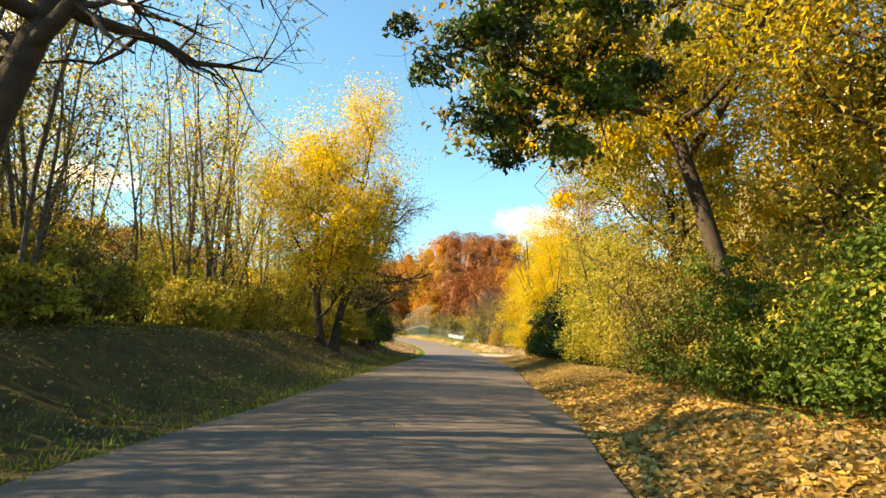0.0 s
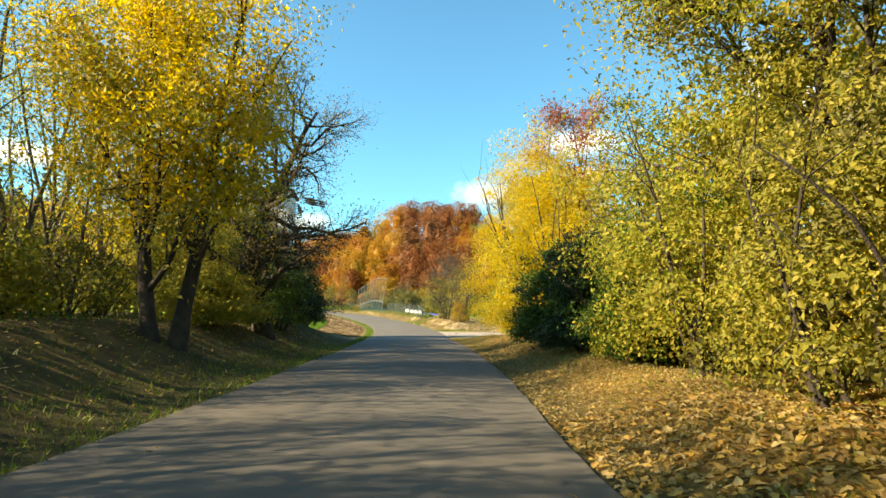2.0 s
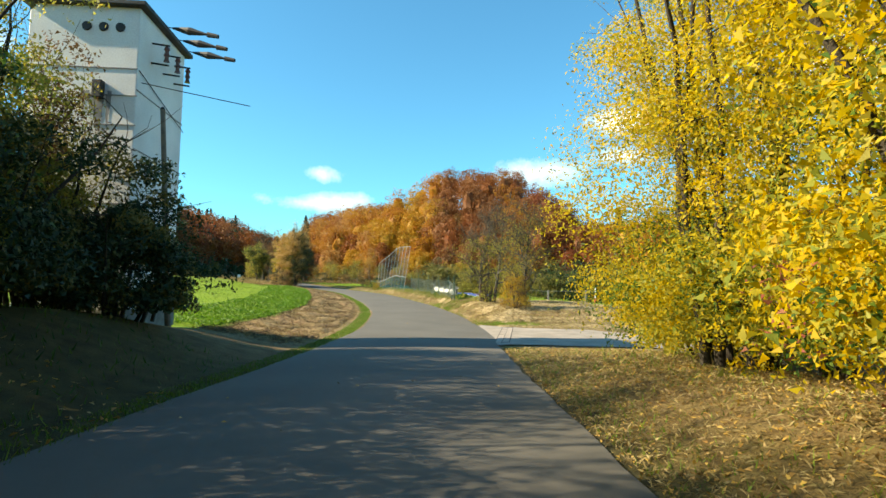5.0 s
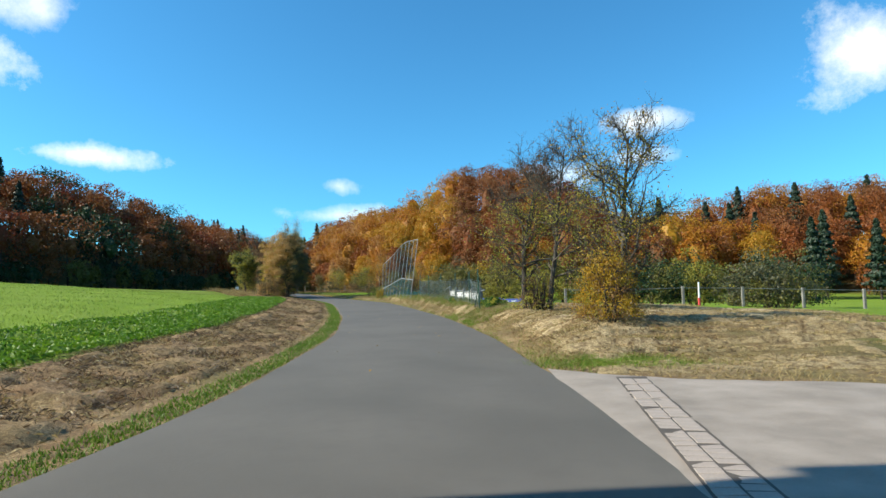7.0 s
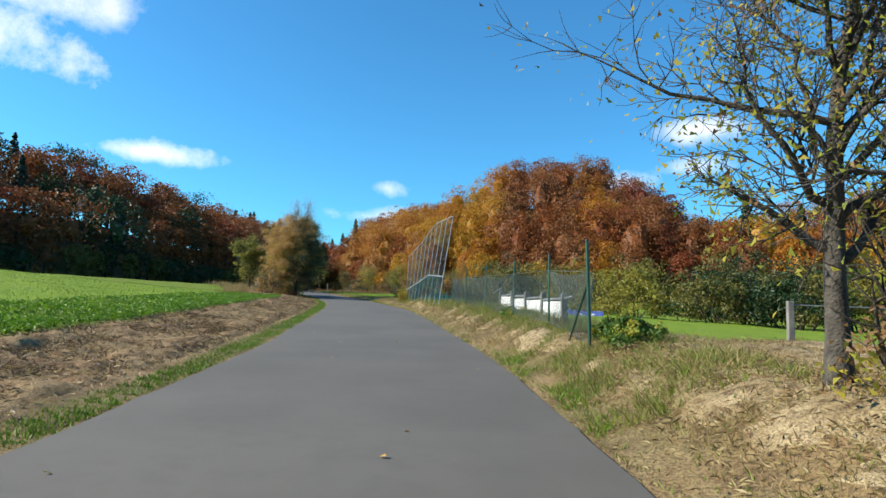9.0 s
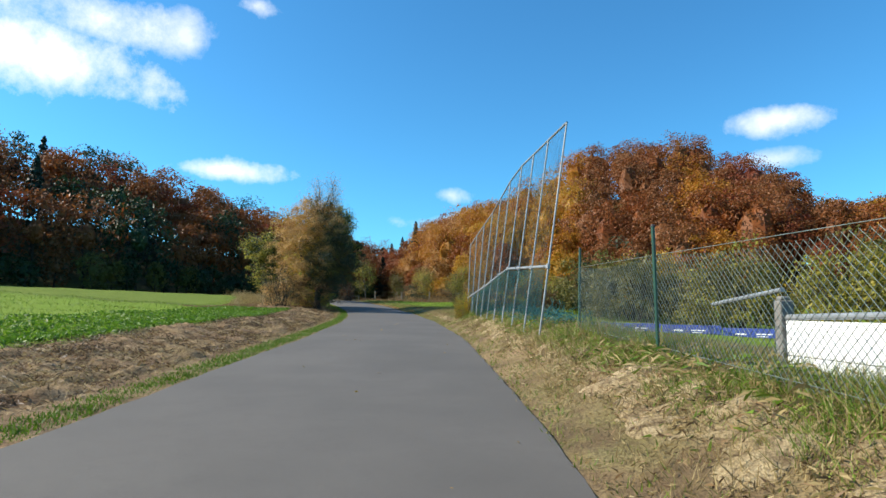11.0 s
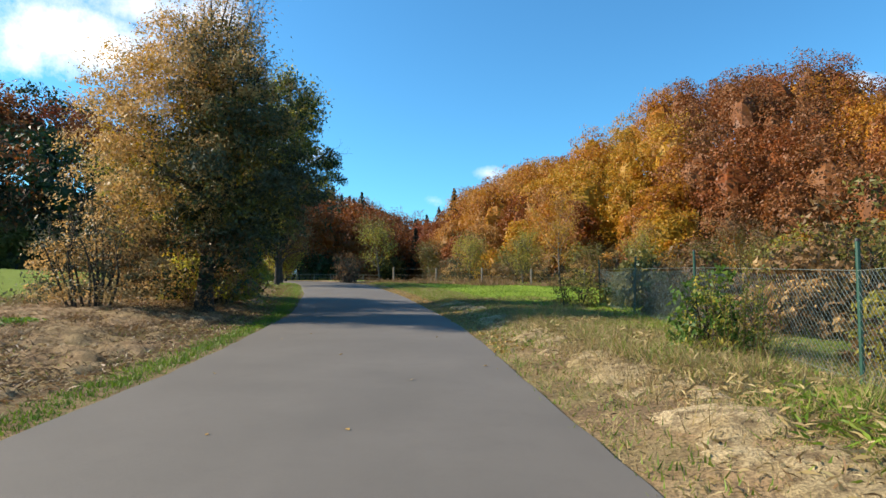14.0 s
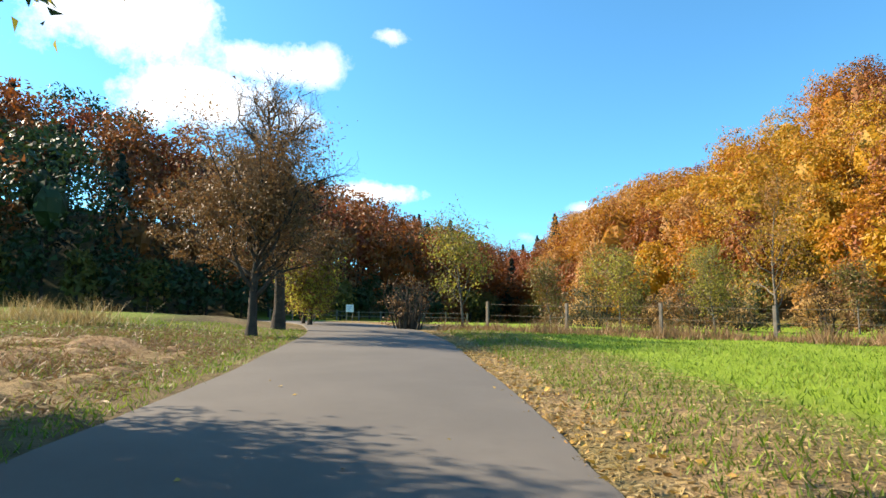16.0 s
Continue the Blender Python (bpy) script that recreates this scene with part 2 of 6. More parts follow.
LEAF_YELLOW = leafy("yellow_leaves", [(0.90, 0.57, 0.02), (0.95, 0.70, 0.04), (0.82, 0.65, 0.05), (0.54, 0.51, 0.05)], 0.6)
LEAF_OLIVE = leafy("olive_leaves", [(0.60, 0.49, 0.09), (0.45, 0.41, 0.07), (0.31, 0.325, 0.055), (0.55, 0.48, 0.13)], 0.52)
LEAF_LIME = leafy("yellow_green_leaves", [(0.72, 0.59, 0.09), (0.55, 0.53, 0.08), (0.38, 0.44, 0.06), (0.23, 0.32, 0.04)], 0.55)
LEAF_GREEN = leafy("green_leaves", [(0.05, 0.13, 0.02), (0.10, 0.20, 0.03), (0.18, 0.28, 0.035), (0.08, 0.15, 0.03)], 0.4)
LEAF_DARK = leafy("dark_green_leaves", [(0.018, 0.05, 0.018), (0.03, 0.075, 0.025), (0.05, 0.09, 0.025), (0.07, 0.09, 0.03)], 0.2)
LEAF_RUST = leafy("rust_leaves", [(0.30, 0.08, 0.018), (0.37, 0.115, 0.02), (0.24, 0.085, 0.022), (0.17, 0.07, 0.025)], 0.35, patch=0.22, dry=0.7)
LEAF_ORANGE = leafy("orange_leaves", [(0.54, 0.20, 0.02), (0.62, 0.28, 0.025), (0.46, 0.22, 0.025), (0.34, 0.17, 0.03)], 0.4, patch=0.22, dry=0.7)
LEAF_GOLD = leafy("golden_leaves", [(0.60, 0.33, 0.02), (0.56, 0.37, 0.03), (0.42, 0.30, 0.03), (0.30, 0.25, 0.03)], 0.4, patch=0.22, dry=0.7)
LEAF_MOSS = leafy("faded_green_leaves", [(0.17, 0.16, 0.04), (0.24, 0.21, 0.045), (0.13, 0.14, 0.035), (0.32, 0.24, 0.06)], 0.35, patch=0.22, dry=0.6)
LEAF_BROWN = leafy("brown_leaves", [(0.22, 0.12, 0.05), (0.30, 0.17, 0.065), (0.17, 0.10, 0.05), (0.13, 0.08, 0.045)], 0.3, patch=0.22, dry=0.6)
LEAF_BEECH = leafy("dark_beech_leaves", [(0.27, 0.10, 0.035), (0.34, 0.135, 0.04), (0.21, 0.085, 0.035), (0.16, 0.075, 0.04)], 0.3, patch=0.22, dry=0.6)
LEAF_AMBER = leafy("amber_leaves", [(0.66, 0.33, 0.025), (0.58, 0.33, 0.03), (0.46, 0.27, 0.03), (0.36, 0.24, 0.035)], 0.4, patch=0.22, dry=0.6)
LEAF_PEACH = leafy("peach_leaves", [(0.56, 0.27, 0.09), (0.62, 0.34, 0.10), (0.46, 0.24, 0.08)], 0.4, patch=0.22, dry=0.7)
LEAF_WINE = leafy("wine_red_leaves", [(0.26, 0.06, 0.025), (0.34, 0.09, 0.03), (0.20, 0.06, 0.03)], 0.35, patch=0.22, dry=0.7)
LEAF_RED = leafy("red_leaves", [(0.45, 0.13, 0.09), (0.52, 0.20, 0.12), (0.36, 0.12, 0.07)], 0.45)
# these two also colour the lit and shaded halves of the roadside tree
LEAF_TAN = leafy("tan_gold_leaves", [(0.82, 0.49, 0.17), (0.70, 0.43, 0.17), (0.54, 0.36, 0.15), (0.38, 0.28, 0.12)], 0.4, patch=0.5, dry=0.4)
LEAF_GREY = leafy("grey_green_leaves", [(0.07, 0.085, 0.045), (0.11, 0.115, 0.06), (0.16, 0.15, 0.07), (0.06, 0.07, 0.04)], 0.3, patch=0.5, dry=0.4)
NEEDLES = leafy("conifer_needles", [(0.012, 0.032, 0.018), (0.022, 0.05, 0.025), (0.035, 0.062, 0.028)], 0.1, patch=0.3)
GRASS_GREEN = leafy("green_grass", [(0.13, 0.24, 0.02), (0.20, 0.33, 0.03), (0.29, 0.38, 0.05), (0.40, 0.36, 0.10)], 0.35, patch=0.5)
GRASS_DRY = leafy("dry_grass", [(0.56, 0.44, 0.21), (0.46, 0.345, 0.145), (0.31, 0.215, 0.09), (0.37, 0.355, 0.11)], 0.3, patch=0.5)
VERGE_GREEN = leafy("verge_grass_green", [(0.11, 0.21, 0.02), (0.17, 0.29, 0.025), (0.26, 0.35, 0.04)], 0.3, patch=0.5)
CROP = leafy("crop_leaves", [(0.08, 0.19, 0.015), (0.16, 0.32, 0.02), (0.26, 0.42, 0.03)], 0.35, patch=0.5)
FALLEN = leafy("fallen_leaves", [(0.68, 0.44, 0.10), (0.58, 0.35, 0.09), (0.42, 0.23, 0.07), (0.68, 0.52, 0.22), (0.27, 0.15, 0.06)], 0.2, patch=1.5, dry=0.2)
STRAW_BROWN = leafy("brown_straw", [(0.40, 0.25, 0.12), (0.30, 0.175, 0.08), (0.21, 0.12, 0.055), (0.34, 0.24, 0.09)], 0.25, patch=0.5)
# darker straw that paints the shade between heaps
STRAW_SHADE = leafy("straw_gap_shade", [(0.17, 0.105, 0.055), (0.12, 0.075, 0.04), (0.22, 0.15, 0.08)], 0.2, patch=0.5)


# ---- the lie of the land ----
# middle of the road: x, y, z
CENTRE = [(-1.6, -60, -0.35), (-1.3, -25, -0.2), (-0.85, 0, 0.0), (-0.72, 4.5, 0.12), (-0.32, 9.6, 0.2), (-0.07, 15.5, 0.24), (0.28, 21.9, 0.27),
          (0.55, 28.6, 0.26), (0.62, 37.5, 0.2), (0.59, 47.0, 0.15), (0.21, 54.9, 0.30), (-0.70, 63.0, 0.5), (-2.37, 71.7, 0.77),
          (-4.51, 80.5, 1.06), (-6.75, 89.2, 1.33), (-9.45, 98.3, 1.53), (-12.7, 108.0, 1.74), (-16.3, 117.2, 2.02), (-18.4, 121.7, 2.2),
          (-24.0, 132.2, 2.75), (-31.0, 143.0, 3.3), (-41.0, 153.0, 3.6), (-56.0, 161.0, 3.7), (-80.0, 170.0, 4.0)]
HALF_ROAD = 2.22


def centre_line(step=0.5):
    """The road's middle as a smooth line of points."""
    p = np.array(CENTRE)
    out = []
    for i in range(len(p) - 1):
        a, b = p[i], p[i + 1]
        before, after = p[max(i - 1, 0)], p[min(i + 2, len(p) - 1)]
        n = max(2, int(np.linalg.norm(b - a) / step))
        ha = (b - before) * np.linalg.norm(b - a) / (np.linalg.norm(b - a) + np.linalg.norm(a - before) + 1e-6)
        hb = (after - a) * np.linalg.norm(b - a) / (np.linalg.norm(b - a) + np.linalg.norm(after - b) + 1e-6)
        for u in np.linspace(0, 1, n, endpoint=False):
            u2, u3 = u * u, u * u * u
            out.append((2 * u3 - 3 * u2 + 1) * a + (u3 - 2 * u2 + u) * ha + (3 * u2 - 2 * u3) * b + (u3 - u2) * hb)
    return np.array(out)


LINE = centre_line()
HEAD = np.gradient(LINE[:, :2], axis=0)
HEAD /= np.linalg.norm(HEAD, axis=1)[:, None]
SIDE = np.stack([HEAD[:, 1], -HEAD[:, 0]], 1)          # to the right


def ramp01(v, a, b):
    u = np.clip((v - a) / (b - a), 0, 1)
    return u * u * (3 - 2 * u)


def beside(x, y):
    """Place along the road (its y) and the distance from its middle, right positive, with the road's height."""
    x, y = np.atleast_1d(np.asarray(x, float)), np.atleast_1d(np.asarray(y, float))
    best = np.empty(len(x), int)
    for i in range(0, len(x), 4000):
        d = (x[i:i + 4000, None] - LINE[None, :, 0]) ** 2 + (y[i:i + 4000, None] - LINE[None, :, 1]) ** 2
        best[i:i + 4000] = d.argmin(1)
    off = (x - LINE[best, 0]) * SIDE[best, 0] + (y - LINE[best, 1]) * SIDE[best, 1]
    ends = (best == 0) | (best == len(LINE) - 1)
    far = np.hypot(x - LINE[best, 0], y - LINE[best, 1])
    off = np.where(ends, np.sign(off) * far, off)
    return LINE[best, 1], off, LINE[best, 2]


def right_wood(x):
    """y at which the right-hand wood begins."""
    return np.interp(x, [-64, -48, -30, -8, 20, 60, 120, 300], [250, 226, 197, 176, 163, 152, 120, 60])


def left_wood(y):
    """x at which the left-hand wood begins."""
    return np.interp(y, [-100, 30, 70, 110, 150, 190, 225, 270], [-300, -190, -130, -84, -66, -58, -60, -66])


def wood_depth(x, y):
    return (y - right_wood(x)) * 0.85, (left_wood(y) - x) * 0.9


def height(x, y):
    """Height of the ground."""
    x, y = np.atleast_1d(np.asarray(x, float)), np.atleast_1d(np.asarray(y, float))
    s, d, z = beside(x, y)
    l, r = np.maximum(-d, 0), np.maximum(d, 0)
    early = 1 - ramp01(s, 36, 47)
    late = ramp01(s, 108, 122)
    field = (1 - early) * (1 - late)
    left = early * (1.05 * ramp01(l, 2.8, 6.0) + 0.035 * np.clip(l - 6, 0, 40))
    left += field * (0.28 * ramp01(l, 3.0, 6.5) + 0.075 * np.clip(l - 7, 0, 55))
    left += late * (0.25 * ramp01(l, 3, 6) + 0.022 * np.clip(l - 5, 0, 60))
    drive = ramp01(s, 42, 46) * (1 - ramp01(s, 52.6, 56))
    bank = 0.34 * early + 0.56 * ramp01(s, 53.5, 57) * (1 - ramp01(s, 99, 106)) + 0.22 * ramp01(s, 99, 106) * (1 - ramp01(s, 118, 130)) + 0.12 * ramp01(s, 118, 130)
    hollow = 0.95 * ramp01(r, 4.3, 5.7) * ramp01(s, 67, 72) * (1 - ramp01(s, 104, 112))
    right = bank * ramp01(r, 2.4, 4.1) * (1 - drive) * (1 - hollow) - 0.03 * np.clip(r - 9, 0, 30) * field
    z = z + left + right
    # shallow trough for the roadbed
    z = z - 0.035 * (1 - ramp01(np.abs(d), HALF_ROAD - 0.15, HALF_ROAD + 0.35))
    far = np.hypot(x, y - 60)
    z = z * (1 - ramp01(far, 250, 600)) + 4.0 * ramp01(far, 250, 600)
    dr, dl = wood_depth(x, y)
    tall_r = np.interp(x, [-110, -82, -64, -45, -25, -14, 0, 10, 24, 36, 44, 55, 70, 200], [0, 7, 13.5, 17, 17, 17.5, 24.8, 25.3, 22, 9.5, 5.5, 7.5, 11.5, 11.5])
    tall_l = np.interp(y, [0, 90, 130, 155, 175, 188, 200, 225, 245, 265], [13, 12.5, 12.5, 13, 13.5, 12, 11.5, 11.5, 12, 12])
    z = z + tall_r * ramp01(dr, -4, 46) + tall_l * ramp01(dl, -4, 28)
    bump = 0.06 * np.sin(x * 0.9 + 1.3 * np.sin(y * 0.31)) * np.sin(y * 0.7 + np.sin(x * 0.43))
    return z + bump * ramp01(np.abs(d), 3.0, 7.0)


def z_at(x, y):
    return float(height([x], [y])[0])


def along(s, d):
    """World x, y at the road's y = s, d metres to the right of its middle."""
    x0, sx, sy = (np.interp(s, LINE[:, 1], a) for a in (LINE[:, 0], SIDE[:, 0], SIDE[:, 1]))
    return float(x0 + d * sx), float(s + d * sy)


# ---- mesh helpers ----
def mesh_from(name, verts, faces, mats=(), index=None, smooth=False):
    """A mesh from numpy arrays; faces is a list of arrays of equal-sided faces."""
    me = bpy.data.meshes.new(name)
    verts = np.asarray(verts, np.float32)
    faces = [np.asarray(f, np.int32) for f in faces if len(f)]
    loops = np.concatenate([f.ravel() for f in faces])
    counts = np.concatenate([np.full(len(f), f.shape[1], np.int32) for f in faces])
    me.vertices.add(len(verts))
    me.vertices.foreach_set("co", verts.ravel())
    me.loops.add(len(loops))
    me.loops.foreach_set("vertex_index", loops)
    me.polygons.add(len(counts))
    me.polygons.foreach_set("loop_start", np.concatenate([[0], np.cumsum(counts)[:-1]]).astype(np.int32))
    for m in mats:
        me.materials.append(m)
    if index is not None:
        me.polygons.foreach_set("material_index", np.asarray(index, np.int32))
    me.polygons.foreach_set("use_smooth", np.full(len(counts), smooth))
    me.update(calc_edges=True)
    me.validate()
    return me


def thing(name, x=0.0, y=0.0, z=0.0, turn=0.0, label="", category="", group="", kind=""):
    """A top-level Empty at the base of a thing."""
    ob = new(name)
    ob.empty_display_size = 0.2
    ob.matrix_basis = pose(x, y, z, 0, 0, turn)
    return tagged(ob, label, category, group, kind)


def part(name, me, mat, parent, label="", m=None):
    """One mesh (or bmesh) as a part under a thing."""
    if isinstance(me, bmesh.types.BMesh):
        bm, me = me, bpy.data.meshes.new(name)
        bm.to_mesh(me)
        bm.free()
    if mat is not None and not me.materials:
        me.materials.append(mat)
    ob = new(name, me)
    ob.parent = parent
    if m is not None:
        ob.matrix_basis = m
    return tagged(ob, label)


def box(sx, sy, sz, at=(0, 0, 0), bevel=0.0, turn=None, bm=None):
    """A box standing on z = at.z, its edges bevelled, added to a bmesh."""
    bm = bm or bmesh.new()
    m = Matrix.Translation(Vector(at) + Vector((0, 0, sz / 2)))
    if turn is not None:
        m = m @ turn
    made = bmesh.ops.create_cube(bm, size=1, matrix=m @ Matrix.Diagonal((sx, sy, sz, 1)))["verts"]
    if bevel:
        edges = list({e for v in made for e in v.link_edges})
        bmesh.ops.bevel(bm, geom=edges, offset=bevel, segments=2, affect="EDGES", profile=0.5)
    return bm


def rod(a, b, r0, r1=None, sides=8, bm=None):
    """A round bar from a to b."""
    bm = bm or bmesh.new()
    a, b = Vector(a), Vector(b)
    turn = (b - a).to_track_quat("Z", "Y").to_matrix().to_4x4()
    bmesh.ops.create_cone(bm, cap_ends=True, segments=sides, radius1=r0, radius2=r0 if r1 is None else r1, depth=(b - a).length,
                          matrix=Matrix.Translation((a + b) / 2) @ turn)
    return bm


# ---- ground, road, driveway ----
def graded(near, far, step, reach, count):
    """Coordinates: even steps in the middle, growing ones out to the reach."""
    mid = np.arange(near, far + step, step)
    grow = np.geomspace(1, reach, count) * step
    return np.concatenate([near - grow[::-1], mid, mid[-1] + grow])


def cover_of(x, y):
    """Weights of crop, leaf litter and straw on the ground."""
    s, d, _ = beside(x, y)
    l, r = np.maximum(-d, 0), np.maximum(d, 0)
    wave = 0.5 * np.sin(s * 0.35) + 0.35 * np.sin(s * 0.9 + 1)
    early = 1 - ramp01(s, 36, 46)
    late = ramp01(s, 106, 116)
    field = ramp01(s, 46, 56) * (1 - late)
    dr, dl = wood_depth(x, y)
    open_land = (1 - ramp01(dr, -6, 4)) * (1 - ramp01(dl, -6, 4))
    crop = field * ramp01(l, 5.6 + 0.5 * wave, 6.2 + 0.5 * wave)
    crop = np.maximum(crop, late * np.maximum(ramp01(r, 3.6 + 0.6 * wave, 5.6 + 0.8 * wave), 0.65 * ramp01(l, 6.5, 10)))
    crop = np.maximum(crop, field * ramp01(r, 8, 11) * 0.9)
    crop = np.maximum(crop, ramp01(s, 40, 52) * (1 - ramp01(s, 58, 70)) * ramp01(r, 9, 12))
    crop = np.maximum(crop, ramp01(s, 36, 44) * (1 - ramp01(s, 50, 60)) * ramp01(l, 4.5, 7))
    # left bank gets little litter, so dark soil stands in for its shade
    litter = early * (ramp01(r, 2.4, 3.2) + 0.14 * ramp01(l, 2.6, 4) * (1 - ramp01(l, 5, 9))) * (1 - ramp01(s, 26, 40) * 0.5)
    # left wood's floor keeps little litter: dark soil stands in for shade
    litter = np.maximum(litter, np.maximum(0.4 * ramp01(dr, -3, 3), 0.1 * ramp01(dl, -3, 3)))
    straw = (1 - early) * np.where(d < 0, (1 - 0.55 * late) * (1 - ramp01(l, 5.5 + 0.5 * wave, 6.1 + 0.5 * wave)), 1 - ramp01(r, 7.0 + wave, 10.5 + wave))
    straw = np.where((s > 108) & (d > 0), straw * (1 - ramp01(r, 3.4 + 0.6 * wave, 5.4 + 0.8 * wave)), straw)
    straw = np.maximum(straw, early * 0.5 * ramp01(s, 18, 34) * ramp01(r, 2.2, 3.5))
    return np.stack([np.clip(crop * open_land, 0, 1), np.clip(litter, 0, 1), np.clip(straw * open_land, 0, 1), np.ones_like(s)], 1)


xs, ys = graded(-46, 30, 0.65, 1400, 34), graded(-14, 176, 0.95, 1000, 34)
GX, GY = (a.ravel() for a in np.meshgrid(xs, ys))
nx, ny = len(xs), len(ys)
cell = (np.arange(ny - 1)[:, None] * nx + np.arange(nx - 1)[None, :]).ravel()
ground_mesh = mesh_from("ground", np.stack([GX, GY, height(GX, GY)], 1), [np.stack([cell, cell + 1, cell + nx + 1, cell + nx], 1)], [GROUND], smooth=True)
weights = ground_mesh.color_attributes.new("cover", "FLOAT_COLOR", "POINT")
weights.data.foreach_set("color", cover_of(GX, GY).astype(np.float32).ravel())
ground = tagged(new("ground", ground_mesh), "rolling valley floor with mown straw verges, green crop and leaf litter", "ground", kind="structure")


def build_road():
    rng = np.random.default_rng(3)
    across = np.array([-1.0, -0.97, -0.5, 0.0, 0.5, 0.97, 1.0])
    crown = np.array([-0.12, 0.012, 0.03, 0.04, 0.03, 0.012, -0.12])
    n = len(LINE)
    shift = ramp01(LINE[:, 1], 44, 54)
    left = HALF_ROAD + 0.22 - 0.18 * shift + 0.03 * np.sin(np.arange(n) * 0.31) + rng.normal(0, 0.012, n)
    right = HALF_ROAD + 0.11 * shift + 0.16 * ramp01(LINE[:, 1], 45, 48) * (1 - ramp01(LINE[:, 1], 51, 55)) + 0.03 * np.sin(np.arange(n) * 0.27 + 2) + rng.normal(0, 0.012, n)
    v = np.zeros((n, 7, 3))
    for k, a in enumerate(across):
        off = a * (left if a < 0 else right)
        v[:, k, :2] = LINE[:, :2] + SIDE * off[:, None]
        v[:, k, 2] = LINE[:, 2] + crown[k]
    c = (np.arange(n - 1)[:, None] * 7 + np.arange(6)[None, :]).ravel()
    me = mesh_from("road", v.reshape(-1, 3), [np.stack([c, c + 1, c + 8, c + 7], 1)], [ASPHALT])
    return tagged(new("road", me), "narrow grey asphalt lane with rough grassy edges", "road", kind="structure")


road = build_road()


# ---- plants ----
def tubes(branches, sides=6):
    """Tapered round branches, joined. branches: list of (points, radii)."""
    vs, fs, base = [], [], 0
    ring = np.linspace(0, 2 * math.pi, sides, endpoint=False)
    for pts, rad in branches:
        pts, rad = np.asarray(pts, float), np.asarray(rad, float)
        n = sides if rad[0] > 0.03 else 3
        angle = ring if n == sides else np.linspace(0, 2 * math.pi, 3, endpoint=False)
        t = np.gradient(pts, axis=0)
        t /= np.linalg.norm(t, axis=1)[:, None] + 1e-9
        ref = np.array([0.0, 0, 1]) if abs(t[0, 2]) < 0.8 else np.array([1.0, 0, 0])
        u = np.cross(t, ref)
        u /= np.linalg.norm(u, axis=1)[:, None] + 1e-9
        w = np.cross(t, u)
        v = pts[:, None] + rad[:, None, None] * (np.cos(angle)[None, :, None] * u[:, None] + np.sin(angle)[None, :, None] * w[:, None])
        k = len(pts)
        vs.append(v.reshape(-1, 3))
        a = base + np.arange(k - 1)[:, None] * n + np.arange(n)[None, :]
        b = base + np.arange(k - 1)[:, None] * n + (np.arange(n)[None, :] + 1) % n
        fs.append(np.stack([a, b, b + n, a + n], -1).reshape(-1, 4))
        base += k * n
    return np.concatenate(vs), np.concatenate(fs)


def leaves(centres, normals, size, rng, spread=0.8, droop=0.0, slim=0.62):
    """One bent rhombic leaf at each centre, roughly facing its normal."""
    n = len(centres)
    normal = normals + rng.normal(0, spread, (n, 3))
    normal /= np.linalg.norm(normal, axis=1)[:, None] + 1e-9
    any_way = rng.normal(0, 1, (n, 3)) - np.array([0, 0, droop])
    u = np.cross(normal, any_way)
    u /= np.linalg.norm(u, axis=1)[:, None] + 1e-9
    w = np.cross(normal, u)
    s = (size * rng.uniform(0.6, 1.35, n))[:, None]
    mid = centres + normal * s * 0.12
    v = np.stack([centres - w * s * 0.5, mid + u * s * 0.5 * slim, centres + w * s * 0.5, mid - u * s * 0.5 * slim], 1).reshape(-1, 3)
    return v, np.arange(4 * n).reshape(-1, 4)


def flakes(centres, normals, size, rng, spread=0.8, far=False):
    """One three-cornered leaf at each centre, roughly facing its normal; far ones are broad tufts."""
    n = len(centres)
    normal = normals + rng.normal(0, spread, (n, 3))
    normal /= np.linalg.norm(normal, axis=1)[:, None] + 1e-9
    u = np.cross(normal, rng.normal(0, 1, (n, 3)))
    u /= np.linalg.norm(u, axis=1)[:, None] + 1e-9
    w = np.cross(normal, u)
    s = (size * rng.uniform(0.6, 1.35, n))[:, None]
    if far:
        v = np.stack([centres - w * s * 0.36 - u * s * 0.34, centres - w * s * 0.5 + u * s * 0.3, centres + w * s * 0.66], 1)
    else:
        slip = rng.uniform(-0.25, 0.2, n)[:, None]
        v = np.stack([centres - w * s * 0.55 - u * s * 0.12, centres + u * s * 0.40 + w * s * slip, centres + w * s * 0.62 - u * s * 0.12], 1)
    return v.reshape(-1, 3), np.arange(3 * n).reshape(-1, 3)


def tufts(centres, normals, size, rng, spread=0.8):
    return flakes(centres, normals, size, rng, spread, True)


def limb(start, way, length, r0, rng, steps=5, wobble=0.18, rise=0.15, taper=0.25):
    """A branch that wanders from its start."""
    p, w = np.array(start, float), np.array(way, float)
    w /= np.linalg.norm(w)
    pts = [p.copy()]
    for _ in range(steps):
        w = w + rng.normal(0, wobble, 3) + np.array([0, 0, rise])
        w /= np.linalg.norm(w)
        p = p + w * length / steps
        pts.append(p.copy())
    return np.array(pts), np.linspace(r0, r0 * taper, steps + 1)


